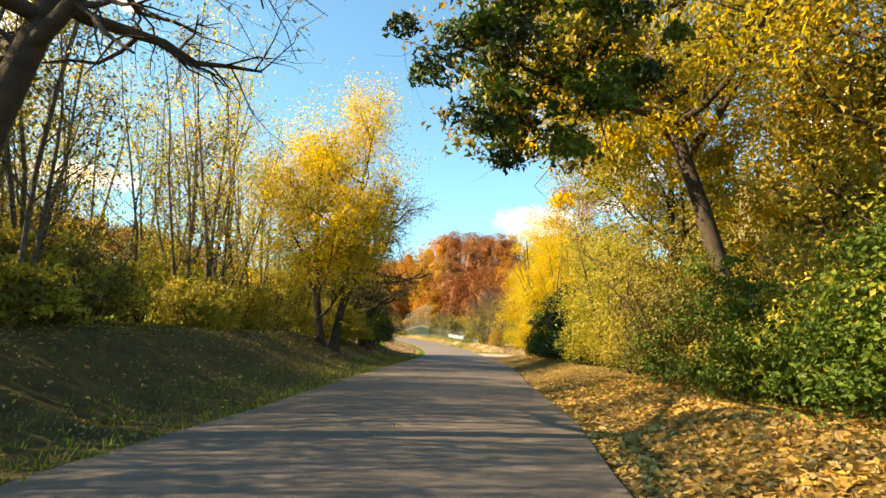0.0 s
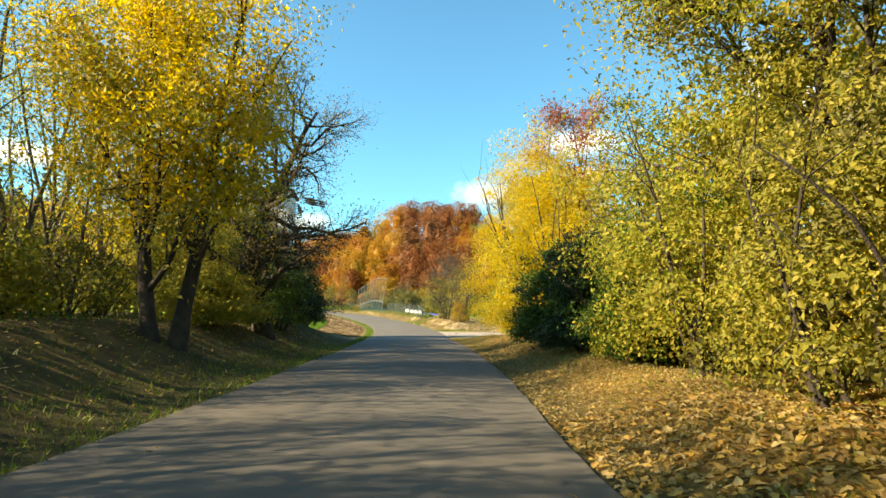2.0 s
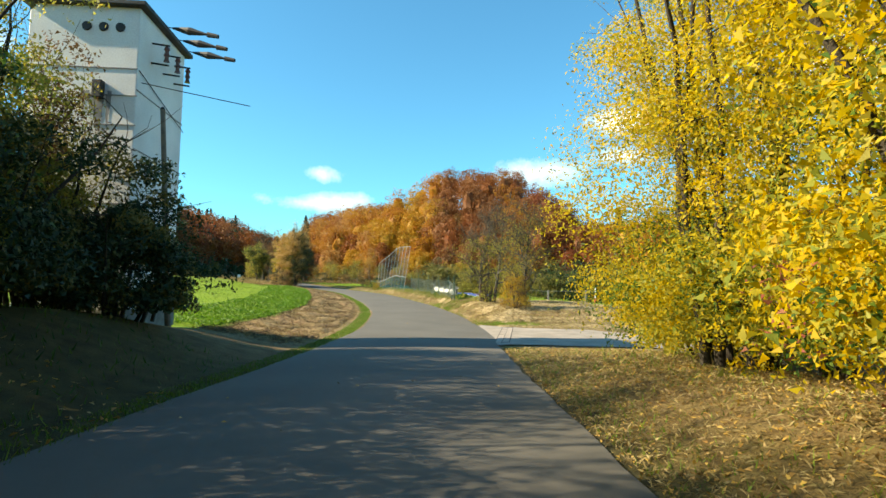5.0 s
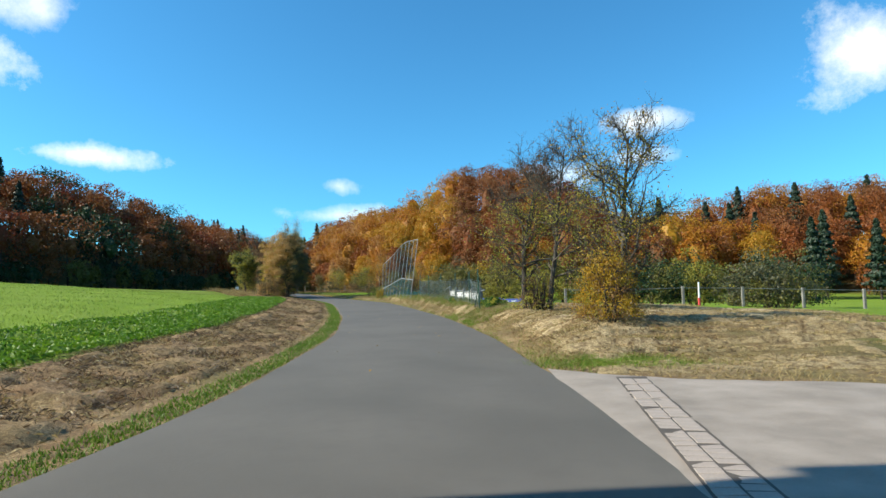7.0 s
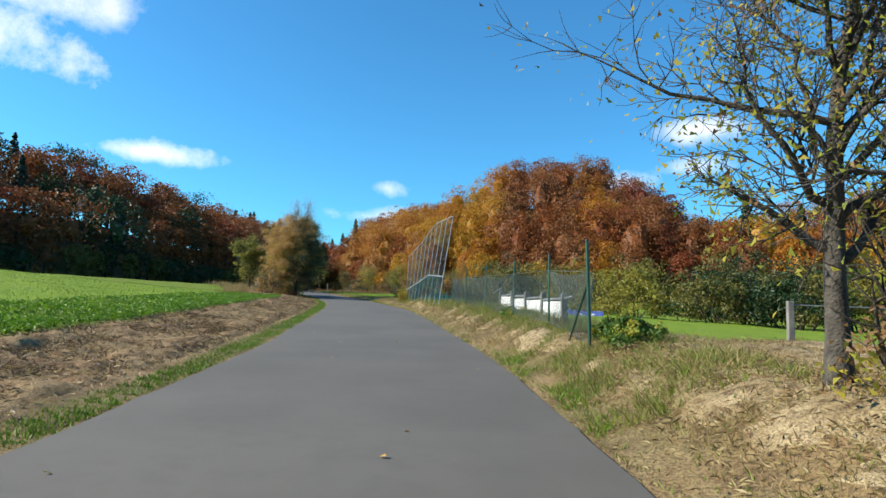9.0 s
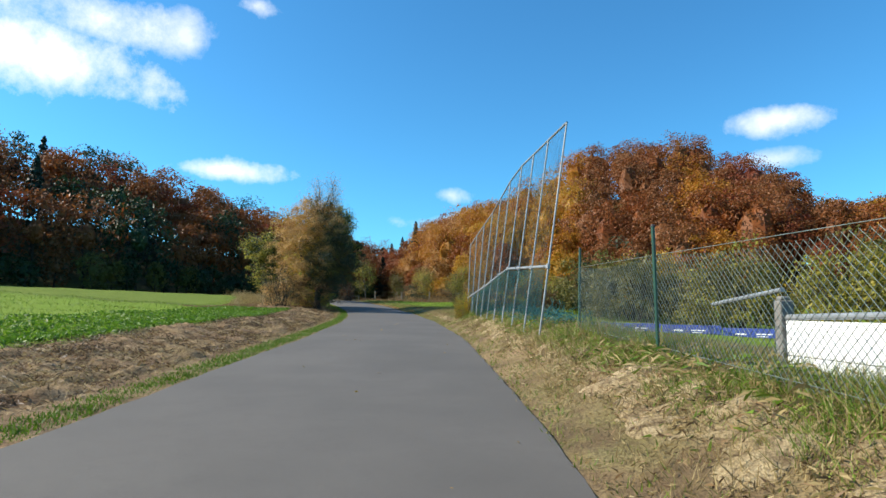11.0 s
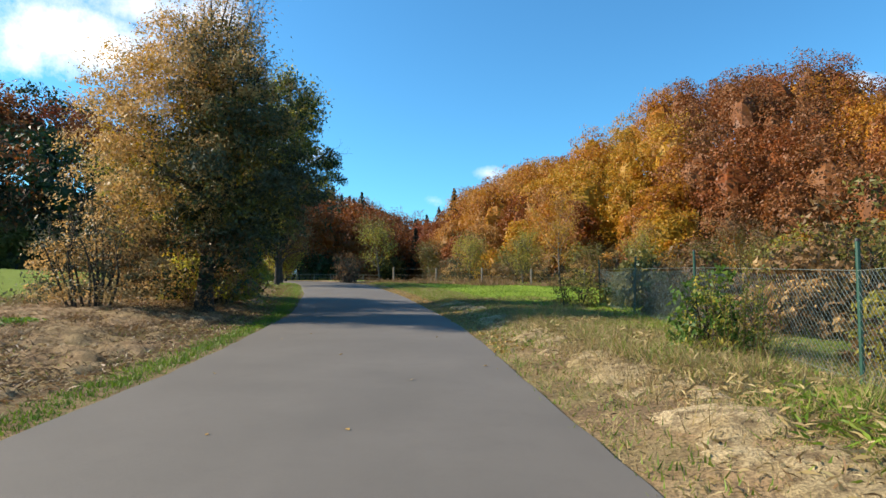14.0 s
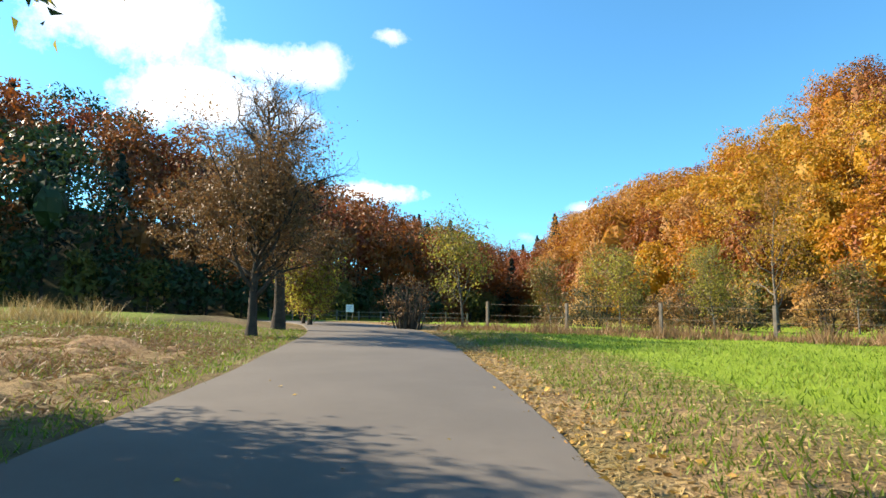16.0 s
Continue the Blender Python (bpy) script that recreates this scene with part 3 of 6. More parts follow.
def skeleton_of(rng, tall, girth, lean=(0, 0), limbs=14, first=0.3, reach=0.38, angle=(0.3, 1.0), twigs=6, fine=3, wobble=0.16, rise=0.12, stems=1, shape=0.6, bend=0.05):
    """Branches of a tree: trunk, limbs, twigs. Also returns the points where leaves sit."""
    out, ends = [], []
    for k in range(stems):
        a0 = rng.uniform(0, 6.28)
        foot = np.array([math.cos(a0), math.sin(a0), 0]) * (0.0 if stems == 1 else girth * 2.2)
        way = np.array([lean[0] + foot[0] * 0.5, lean[1] + foot[1] * 0.5, 1.0])
        h = tall * (1 if k == 0 else rng.uniform(0.7, 0.95))
        trunk, rad = limb(foot + np.array([0, 0, -0.15]), way, h, girth, rng, 9, bend, 0.03, 0.15)
        rad[0] *= 1.35
        out.append((trunk, rad))
        for i in range(limbs // stems):
            f = first + (0.97 - first) * (i + rng.uniform(0, 1)) / (limbs // stems)
            j = min(int(f * 9), 8)
            base = trunk[j] + (trunk[j + 1] - trunk[j]) * (f * 9 - j)
            az = i * 2.4 + rng.uniform(-0.5, 0.5)
            up = rng.uniform(*angle)
            g = (f - first) / (1 - first)
            length = tall * reach * (math.sin(math.pi * min(1, 0.18 + 0.75 * g)) ** shape) * rng.uniform(0.75, 1.2)
            b, br = limb(base, (math.cos(az), math.sin(az), up), length, max(0.012, girth * 0.42 * (1.1 - 0.8 * g)), rng, 6, wobble, rise, 0.2)
            out.append((b, br))
            for q in range(twigs):
                ft = rng.uniform(0.25, 1.0)
                jj = min(int(ft * 6), 5)
                st = b[jj] + (b[jj + 1] - b[jj]) * (ft * 6 - jj)
                dirn = (b[jj + 1] - b[jj]) / (np.linalg.norm(b[jj + 1] - b[jj]) + 1e-9) + rng.normal(0, 0.6, 3)
                tl = length * rng.uniform(0.22, 0.45)
                tw, tr = limb(st, dirn, tl, max(0.009, br[jj] * 0.5), rng, 4, wobble * 1.2, rise, 0.3)
                out.append((tw, tr))
                ends.extend(tw[1:])
                for _ in range(fine):
                    st2 = tw[rng.integers(1, 5)]
                    f2, r2 = limb(st2, dirn + rng.normal(0, 0.8, 3), tl * rng.uniform(0.3, 0.6), max(0.005, tr[2] * 0.55), rng, 3, wobble, rise, 0.4)
                    out.append((f2, r2))
                    ends.extend(f2[1:])
    return out, np.array(ends)


def fill_crown(host, seed, mid, half, sets, lumps=40, radius=0.5, make=flakes):
    """Dense foliage in lumps inside an egg. sets: (material, count, size, side) with side the way it leans to, or None."""
    rng = np.random.default_rng(seed)
    for mat, count, size, side in sets:
        w = rng.normal(0, 1, (lumps, 3))
        w /= np.linalg.norm(w, axis=1)[:, None]
        c = w * (rng.uniform(0.15, 1.0, (lumps, 1)) ** 0.5) * np.array(half)
        if side is not None:
            c = c[c @ np.array(side, float) > -0.25 * max(half)]
        r = rng.uniform(0.6, 1.3, len(c)) * radius
        v, f = clump_cloud(rng, c + np.array(mid), r, max(1, count // len(c)), size, 0.9, 0.8, make)
        part("crown", mesh_from("crown", v, [f], [mat]), None, host)


def bough(host, seed, start, way, length, r0, twigs=16, bark=BARK, spread=0.35):
    """A long limb with its side twigs; returns the points of its outer half."""
    rng = np.random.default_rng(seed)
    b, br = limb(start, way, length, r0, rng, 8, 0.07, 0.0, 0.25)
    out = [(b, br)]
    for _ in range(twigs):
        f = rng.uniform(0.3, 1.0) * 7.99
        j = int(f)
        st = b[j] + (b[j + 1] - b[j]) * (f - j)
        tw = limb(st, (b[j + 1] - b[j]) / np.linalg.norm(b[j + 1] - b[j]) + rng.normal(0, 0.8, 3), length * spread * rng.uniform(0.5, 1), br[j] * 0.4, rng, 4, 0.2, 0.0, 0.3)
        out.append(tw)
        for _ in range(5):
            out.append(limb(tw[0][rng.integers(1, 5)], rng.normal(0, 1, 3), length * spread * rng.uniform(0.2, 0.5), max(0.004, tw[1][2] * 0.5), rng, 3, 0.2, 0.0, 0.3))
    v, f = tubes(out, 6)
    part("bough", mesh_from("bough", v, [f], [bark], smooth=True), None, host)
    return b[5:]


FULL = 2.3          # leaves on each tree, against the counts below


def tree_parts(host, rng, leaf_sets, bark=BARK, **shape):
    """Trunk with its limbs, and crowns of leaves: leaf_sets of (material, count, size, scatter, low, high)."""
    br, ends = skeleton_of(rng, **shape)
    v, f = tubes(br, 7 if shape["girth"] > 0.1 else 5)
    part("trunk", mesh_from("trunk", v, [f], [bark], smooth=True), None, host)
    top = ends[:, 2].max()
    mid = ends.mean(0)
    for mat, count, size, scatter, low, high in leaf_sets:
        count, size = int(count * FULL), size * 1.22
        pool = ends[(ends[:, 2] >= low * top) & (ends[:, 2] <= high * top)]
        if not len(pool) or count < 1:
            continue
        c = pool[rng.integers(0, len(pool), count)] + rng.normal(0, scatter, (count, 3))
        outward = c - mid
        outward /= np.linalg.norm(outward, axis=1)[:, None] + 1e-9
        lv, lf = flakes(c, outward * 0.6 + np.array([0, 0, 0.5]), size, rng)
        part("crown", mesh_from("crown", lv, [lf], [mat]), None, host)


def tree(name, x, y, seed, leaf_sets, label, category="tree", group="", bark=BARK, sink=0.0, **shape):
    host = thing(name, x, y, z_at(x, y) - sink, 0, label, category, group)
    tree_parts(host, np.random.default_rng(seed), leaf_sets, bark, **shape)
    return host


def clump_cloud(rng, lumps, radius, per, size, flat=0.9, spread=0.7, make=leaves):
    """Leaves in lumps: on and just inside the surface of many small balls."""
    n = len(lumps) * per
    w = rng.normal(0, 1, (n, 3))
    w /= np.linalg.norm(w, axis=1)[:, None]
    w[:, 2] = np.where(w[:, 2] < -0.3, -w[:, 2], w[:, 2])
    r = np.repeat(radius, per) * rng.uniform(0.55, 1.08, n)
    c = np.repeat(lumps, per, 0) + w * r[:, None] * np.array([1, 1, flat])
    return make(c, w, size, rng, spread)


def lump_field(rng, count, half, low=0.1):
    """Centres of lumps in the outer part of a half-egg with the given half sizes (x, y, full height)."""
    w = rng.normal(0, 1, (count, 3))
    w /= np.linalg.norm(w, axis=1)[:, None]
    w[:, 2] = np.abs(w[:, 2])
    r = rng.uniform(0.3, 1.0, count) ** 0.5 * (1 + rng.normal(0, 0.13, count))
    c = w * r[:, None] * np.array([half[0], half[1], half[2] * 0.9])
    c[:, 2] = np.maximum(c[:, 2], low * half[2])
    return c


def shrub(name, x, y, half, seed, leaf_sets, label, stems=14, group="", category="shrub", turn=0.0, lump=0.16, make=flakes):
    """A dense shrub: stems fanning from the ground and lumpy foliage. leaf_sets: (material, share, count, size)."""
    rng = np.random.default_rng(seed)
    host = thing(name, x, y, z_at(x, y) - 0.08, turn, label, category, group)
    br = []
    for k in range(stems):
        a = rng.uniform(0, 6.28)
        st = np.array([math.cos(a) * half[0], math.sin(a) * half[1], 0]) * rng.uniform(0, 0.5)
        wy = np.array([math.cos(a) * half[0], math.sin(a) * half[1], half[2] * rng.uniform(0.9, 2.2)])
        b = limb(st, wy, half[2] * rng.uniform(0.55, 0.92), 0.018 + 0.008 * half[2], rng, 6, 0.12, 0.05, 0.15)
        br.append(b)
        for _ in range(5):
            q = b[0][rng.integers(2, 7)]
            br.append(limb(q, rng.normal(0, 1, 3) + np.array([0, 0, 0.7]), half[2] * rng.uniform(0.12, 0.3), 0.012, rng, 3, 0.2, 0.1, 0.3))
    v, f = tubes(br, 5)
    part("woody_base", mesh_from("woody_base", v, [f], [BARK], smooth=True), None, host)
    for mat, share, count, size in leaf_sets:
        count, size = int(count * 1.5), size * 1.25
        lumps = lump_field(rng, max(4, int(110 * share)), half)
        rad = rng.uniform(0.45, 1.4, len(lumps)) * lump * (half[0] + half[1] + half[2]) / 3 * 1.5
        v, f = clump_cloud(rng, lumps, rad, max(1, count // len(lumps)), size, make=make)
        part("foliage", mesh_from("foliage", v, [f], [mat]), None, host)
    return host


# -- woods on both slopes --
CROWN_KINDS = [LEAF_RUST, LEAF_ORANGE, LEAF_AMBER, LEAF_MOSS, LEAF_BEECH, NEEDLES, BARK, LEAF_PEACH, LEAF_WINE, LEAF_DARK]
BESIDE = {0: 4, 1: 0, 2: 1, 4: 0, 7: 1, 8: 4}


def core(mid, half, rng, rows=6, cols=9):
    """The shaded inside of a crown: a small uneven egg."""
    th, ph = np.meshgrid(np.linspace(0.1, math.pi - 0.1, rows), np.linspace(0, 2 * math.pi, cols, endpoint=False), indexing="ij")
    w = np.stack([np.sin(th) * np.cos(ph), np.sin(th) * np.sin(ph), np.cos(th)], -1).reshape(-1, 3)
    v = w * np.array(half) * rng.uniform(0.75, 1.1, (len(w), 1)) + np.array(mid)
    a = np.arange(rows - 1)[:, None] * cols + np.arange(cols)[None, :]
    b = np.arange(rows - 1)[:, None] * cols + (np.arange(cols)[None, :] + 1) % cols
    return v, np.stack([a, a + cols, b + cols, b], -1).reshape(-1, 4)


def wood(name, spots, label, seed, tuft=0.30, inner=0.46):
    """Many trees as one growth: lumpy crowns of small leaf tufts on thin trunks. spots: x, y, height, kind, tufts."""
    rng = np.random.default_rng(seed)
    V, F, T, M, N3, base = [], [], [], [], [], 0
    for x, y, tall, kind, leaves_n in spots:
        z = z_at(x, y)
        at = np.array([x, y, z])
        tb = limb((0, 0, -0.3), (rng.normal(0, 0.05), rng.normal(0, 0.05), 1), tall * 0.7, 0.10 + 0.006 * tall, rng, 4, 0.03, 0, 0.3)
        v, f = tubes([tb], 5)
        V.append(v + at), F.append(f + base), M.append(np.full(len(f), 6))
        base += len(v)
        if kind == 5:
            n = leaves_n
            hgt = rng.uniform(0.12, 1.0, n) ** 0.8
            tier = 0.75 + 0.25 * np.sin(hgt * tall * 5.2)
            a = rng.uniform(0, 6.28, n)
            rr = tall * 0.25 * (1.02 - hgt) ** 0.8 * tier * rng.uniform(0.4, 1, n) ** 0.5
            c = np.stack([np.cos(a) * rr, np.sin(a) * rr, hgt * tall - rr * 0.25], 1)
            nn = np.stack([np.cos(a), np.sin(a), np.full(n, 0.6)], 1)
            v, f = flakes(c, nn, 0.5, rng, 0.5, True)
        else:
            wide = tall * rng.uniform(0.24, 0.40)
            mid_f = (0.55 if tall > 8 else 0.42) * rng.uniform(0.92, 1.06)
            v, f = core((0, 0, tall * mid_f), (wide * inner, wide * inner, tall * inner * 0.52), rng)
            V.append(v + at), F.append(f + base), M.append(np.full(len(f), kind))
            base += len(v)
            q = int(rng.integers(30, 44))
            w = rng.normal(0, 1, (q, 3))
            w /= np.linalg.norm(w, axis=1)[:, None]
            w[:, 2] = np.where(w[:, 2] < -0.5, -w[:, 2], w[:, 2])
            lumps = w * np.array([wide, wide, tall * 0.40]) * rng.uniform(0.6, 1.0, (q, 1)) + np.array([0, 0, tall * mid_f])
            v, f = clump_cloud(rng, lumps, rng.uniform(0.5, 1.3, q) * wide * 0.33, leaves_n * 2 // (3 * q), tuft if tall > 8 else tuft * 0.85, 0.9, 0.62, tufts)
            n = leaves_n // 3                                  # leaves between the boughs
            w = rng.normal(0, 1, (n, 3))
            w /= np.linalg.norm(w, axis=1)[:, None]
            c = w * rng.uniform(0.7, 0.98, (n, 1)) * np.array([wide, wide, tall * 0.41]) + np.array([0, 0, tall * mid_f])
            v2, f2 = flakes(c, w, tuft * 1.15, rng, 0.5, True)
            v, f = np.concatenate([v, v2]), np.concatenate([f, f2 + len(v)])
        shade = np.full(len(f), kind)
        if kind in BESIDE:                                     # some boughs have turned further
            shade[np.repeat(rng.uniform(0, 1, len(f) // 60 + 1) < 0.22, 60)[:len(f)]] = BESIDE[kind]
        V.append(v + at), T.append(f + base), N3.append(shade)
        base += len(v)
    me = mesh_from(name, np.concatenate(V), [np.concatenate(F), np.concatenate(T)], CROWN_KINDS, np.concatenate(M + N3))
    return tagged(new(name, me), label, "woodland", kind="stuff")


def plant_woods():
    rng = np.random.default_rng(21)
    right, left = [], []
    for x in np.arange(-98, 104, 5.2):
        for k, dep in enumerate(np.arange(0, 46, 5.6)):
            px = x + rng.uniform(-1.9, 1.9)
            py = float(right_wood(px)) + dep / 0.85 + rng.uniform(-1.9, 1.9)
            if (math.hypot(px + 20, py - 120) > 150 and px > 70) or (px < -62 and k > 4):
                continue
            roll = rng.uniform()
            mixes = ((-50, (8, 0, 4, 0, 5)), (-30, (0, 1, 7, 0)), (-14, (1, 0, 1, 7, 2)), (-8, (2, 2, 3, 2)), (-1, (1, 1, 2, 7)), (15, (4, 0, 4, 4)), (21, (1, 0, 4)),
                     (38, (0, 4, 0, 4, 8)), (200, (2, 1, 2, 0) if k < 2 else (0, 1, 4, 0, 1, 4, 0, 5)))
            mix = next(m for edge, m in mixes if px < edge)
            kind = mix[int(roll * len(mix))]
            tall = rng.uniform(11.5, 16.5) * (0.75 if k == 0 else 1)
            right.append((px, py, tall * (1.12 if kind == 5 else 1), kind, (3700 if k < 5 else 2000) if px > -62 else 900))
    for y in np.arange(62, 275, 5.6):
        for k, dep in enumerate(np.arange(0, 36, 5.8)):
            py = y + rng.uniform(-2, 2)
            px = float(left_wood(py)) - dep / 0.9 + rng.uniform(-2, 2)
            if float(right_wood(px)) < py - 8 and px > -64:
                continue
            roll = rng.uniform()
            # darker leaf kinds stand in for the shade on this slope
            kind = (4 if roll < 0.50 else 8 if roll < 0.68 else 0 if roll < 0.78 else 9 if roll < 0.93 else 5)
            left.append((px, py, rng.uniform(11, 16), kind, 1250))
    for x in np.arange(-60, 100, 3.4):                     # low growth along the wood's edge; past x = 14 dark kinds paint its shade
        px = x + rng.uniform(-1, 1)
        right.append((px, float(right_wood(px)) - rng.uniform(1, 4), rng.uniform(4, 7), int(rng.choice([3, 4, 2, 7, 4] if px < 14 else [9, 9, 3, 4])), 700))
    for y in np.arange(62, 236, 2.7):
        py = y + rng.uniform(-1, 1)
        left.append((float(left_wood(py)) + rng.uniform(1, 4), py, rng.uniform(4, 7), int(rng.choice([9, 4, 9, 3])), 600))
    for px, py, tall in ((52, 134, 12), (56, 138, 13.5), (60, 132, 11.5), (66, 136, 13)):      # firs before the wood
        right.append((px, py, tall, 5, 2400))
    near = []                                              # wood presumed behind the young trees, added to keep sun off the bank
    for y in np.arange(-12, 25, 4.2):
        for x in (-21.5, -26.0, -31.0):
            near.append((x + rng.uniform(-1.4, 1.4), y + rng.uniform(-1.4, 1.4), rng.uniform(7.5, 10), int(rng.choice([3, 3, 4, 7])), 700))
    wood("wood", near, "thinning olive and brown wood added behind the young trees for shade", 7)
    behind = []                                            # and behind the hedge across the lane
    for y in np.arange(-8, 30, 4.0):
        for x in (12.6, 16.6, 21.0):
            behind.append((x + rng.uniform(-1.2, 1.2), y + rng.uniform(-1.3, 1.3), rng.uniform(8.5, 11), int(rng.choice([3, 2, 4, 3])), 850))
    wood("wood", behind, "olive, brown and golden wood behind the hedge", 8)
    wood("wood", right, "autumn beech wood in rust, orange and gold on a slope", 5)
    wood("wood", left, "shaded mixed wood with brown beeches and dark conifers", 6, 0.44, 0.25)


plant_woods()


# ---- trees and shrubs along the lane ----
# left side, at the start
tree("overhanging_tree", -5.6, 6.0, 11, [(LEAF_OLIVE, 1500, 0.06, 0.2, 0.45, 1.0)], "dark leaning old tree with sparse olive leaves over the lane",
     tall=8.4, girth=0.24, lean=(0.22, 0.02), limbs=17, first=0.40, reach=0.5, angle=(0.0, 0.8), twigs=9, fine=5, wobble=0.22, rise=0.0, bend=0.03)


def thicket():
    """Slender young trees of the wood by the lane: a few models, repeated."""
    rng = np.random.default_rng(31)
    looks = [("slender grey-barked young tree with thin yellow-green leaves", LEAF_LIME), ("slender young tree with sparse yellow leaves", LEAF_YELLOW),
             ("slender young tree with thin olive leaves", LEAF_OLIVE), ("slender young tree with thin faded green leaves", LEAF_MOSS)]
    spots = []
    for gy in np.arange(3.0, 37, 2.3):
        for gx in np.arange(-8.0, -19, -2.4):
            if gy < 25 or gx > -12:
                spots.append((gx + rng.uniform(-0.9, 0.9), gy + rng.uniform(-0.9, 0.9)))
    # extra young trees, mostly unseen, added to dapple the lane with shade
    for gy in np.arange(4.5, 13, 2.6):
        for gx in (-11.5, -14.0, -16.5):
            spots.append((gx + rng.uniform(-1, 1), gy + rng.uniform(-1, 1)))
    order = (2, 3, 0, 2, 1, 0)
    models = []
    for k, (x, y) in enumerate(spots):
        if k < 6:
            label, mat = looks[order[k]]
            models.append(tree("young_tree", x, y, 100 + k, [(mat, 950, 0.068, 0.32, 0.05, 0.68), (mat, 480, 0.07, 0.3, 0.62, 1.0)], label, group="young trees of the wood", bark=BARK_GREY,
                               tall=8.4 + 0.45 * k, girth=0.05 + 0.006 * k, limbs=20, first=0.12, reach=0.2, angle=(0.6, 1.6), twigs=6, fine=0, rise=0.12, stems=2 + k % 2, bend=0.06))
        else:
            pick, turn = int(rng.choice((0, 1, 2, 3) if y < 18 else (2, 4, 4, 5))), rng.uniform(0, 360)
            if not (13.0 < y < 18.6 and x > -13.5 and k % 2):
                copy_thing(models[pick], pose(x, y, z_at(x, y), 0, 0, turn))


thicket()

for k, (x, y, hx, hy, hz, mat) in enumerate([(-7.0, 9.6, 1.1, 1.5, 1.2, LEAF_MOSS), (-8.2, 12.6, 1.5, 1.9, 2.3, LEAF_MOSS), (-7.0, 16.9, 1.1, 1.5, 1.5, LEAF_OLIVE), (-8.6, 6.5, 1.6, 2.0, 2.2, LEAF_OLIVE), (-11.5, 7.5, 1.9, 2.2, 3.0, LEAF_MOSS), (-12.5, 12.4, 1.9, 2.4, 3.3, LEAF_OLIVE), (-12.2, 17.6, 1.9, 2.4, 3.2, LEAF_MOSS), (-8.8, 30.0, 1.8, 2.2, 2.8, LEAF_OLIVE), (-11.6, 22.6, 1.9, 2.4, 3.0, LEAF_OLIVE), (-11.4, 27.8, 1.9, 2.4, 3.0, LEAF_MOSS),
                                             (-9.6, 10.8, 1.8, 2.0, 2.2, LEAF_OLIVE), (-10.4, 15.0, 1.8, 2.0, 2.4, LEAF_MOSS), (-9.8, 19.5, 1.8, 2.2, 2.6, LEAF_LIME),
                                             (-7.4, 21.0, 1.4, 1.6, 1.9, LEAF_OLIVE), (-8.2, 25.5, 1.8, 2.0, 2.4, LEAF_MOSS)]):
    shrub("undergrowth_shrub", x, y, (hx, hy, hz), 200 + k, [(mat, 0.5, 2600, 0.085), (LEAF_LIME, 0.3, 1300, 0.08)], "low olive undergrowth shrub on the bank below the wood", 10,
          "undergrowth on the bank")

yellow = tree("yellow_tree", -4.1, 21.7, 12, [(LEAF_YELLOW, 16000, 0.075, 0.36, 0.25, 1.0), (LEAF_OLIVE, 5000, 0.072, 0.36, 0.05, 0.6)], "broad maple with bright yellow autumn crown beside the lane",
     tall=9.4, girth=0.17, limbs=26, first=0.14, reach=0.31, angle=(0.5, 1.5), twigs=7, fine=3, stems=2, shape=0.5)
fill_crown(yellow, 13, (-0.3, 0, 4.9), (2.7, 2.5, 3.4), [(LEAF_YELLOW, 4500, 0.09, None), (LEAF_LIME, 2500, 0.09, None)], 60, 0.5)
tree("gnarled_tree", -3.9, 28.7, 14, [(LEAF_BROWN, 2300, 0.055, 0.2, 0.2, 1.0), (LEAF_OLIVE, 1500, 0.055, 0.2, 0.1, 0.8), (LEAF_DARK, 1600, 0.06, 0.25, 0.05, 0.5)], "dark gnarled half-bare fruit tree with drooping twigs",
     tall=7.8, girth=0.28, limbs=26, first=0.16, reach=0.40, angle=(0.1, 0.9), twigs=15, fine=7, wobble=0.27, rise=0.02, shape=0.4, bend=0.12)
# LEAF_DARK in this row puts the shrubs' shaded side into leaf colour
for k, (x, y, hx, hy, hz, a, b) in enumerate([(-4.8, 26.6, 1.3, 1.8, 1.8, LEAF_OLIVE, LEAF_LIME), (-4.2, 31.6, 1.5, 1.9, 3.0, LEAF_GREEN, LEAF_DARK), (-5.3, 34.6, 1.5, 2.0, 5.7, LEAF_MOSS, LEAF_GREEN),
                                              # the one at (-8.5, 32.0) is added, mostly out of view, to shade the lane
                                              (-5.7, 37.0, 1.6, 2.0, 4.4, LEAF_DARK, LEAF_MOSS), (-5.0, 40.5, 1.5, 1.4, 3.2, LEAF_DARK, LEAF_MOSS), (-7.3, 37.9, 1.7, 1.7, 7.9, LEAF_LIME, LEAF_OLIVE), (-7.1, 40.7, 1.3, 1.1, 6.0, LEAF_OLIVE, LEAF_BROWN), (-8.5, 32.0, 1.7, 1.9, 5.6, LEAF_LIME, LEAF_OLIVE), (-8.2, 35.4, 2.0, 2.4, 5.2, LEAF_LIME, LEAF_OLIVE),
                                              (-9.0, 39.4, 2.1, 2.1, 6.6, LEAF_OLIVE, LEAF_LIME)]):
    shrub("roadside_shrub", x, y, (hx, hy, hz), 220 + k, [(a, 0.7, 6400 if k < 3 else 12000, 0.07), (b, 0.4, 3000 if k < 3 else 6000, 0.068)], "dense dark green roadside shrub with some yellowing leaves", 12, "shrubs before the tower")

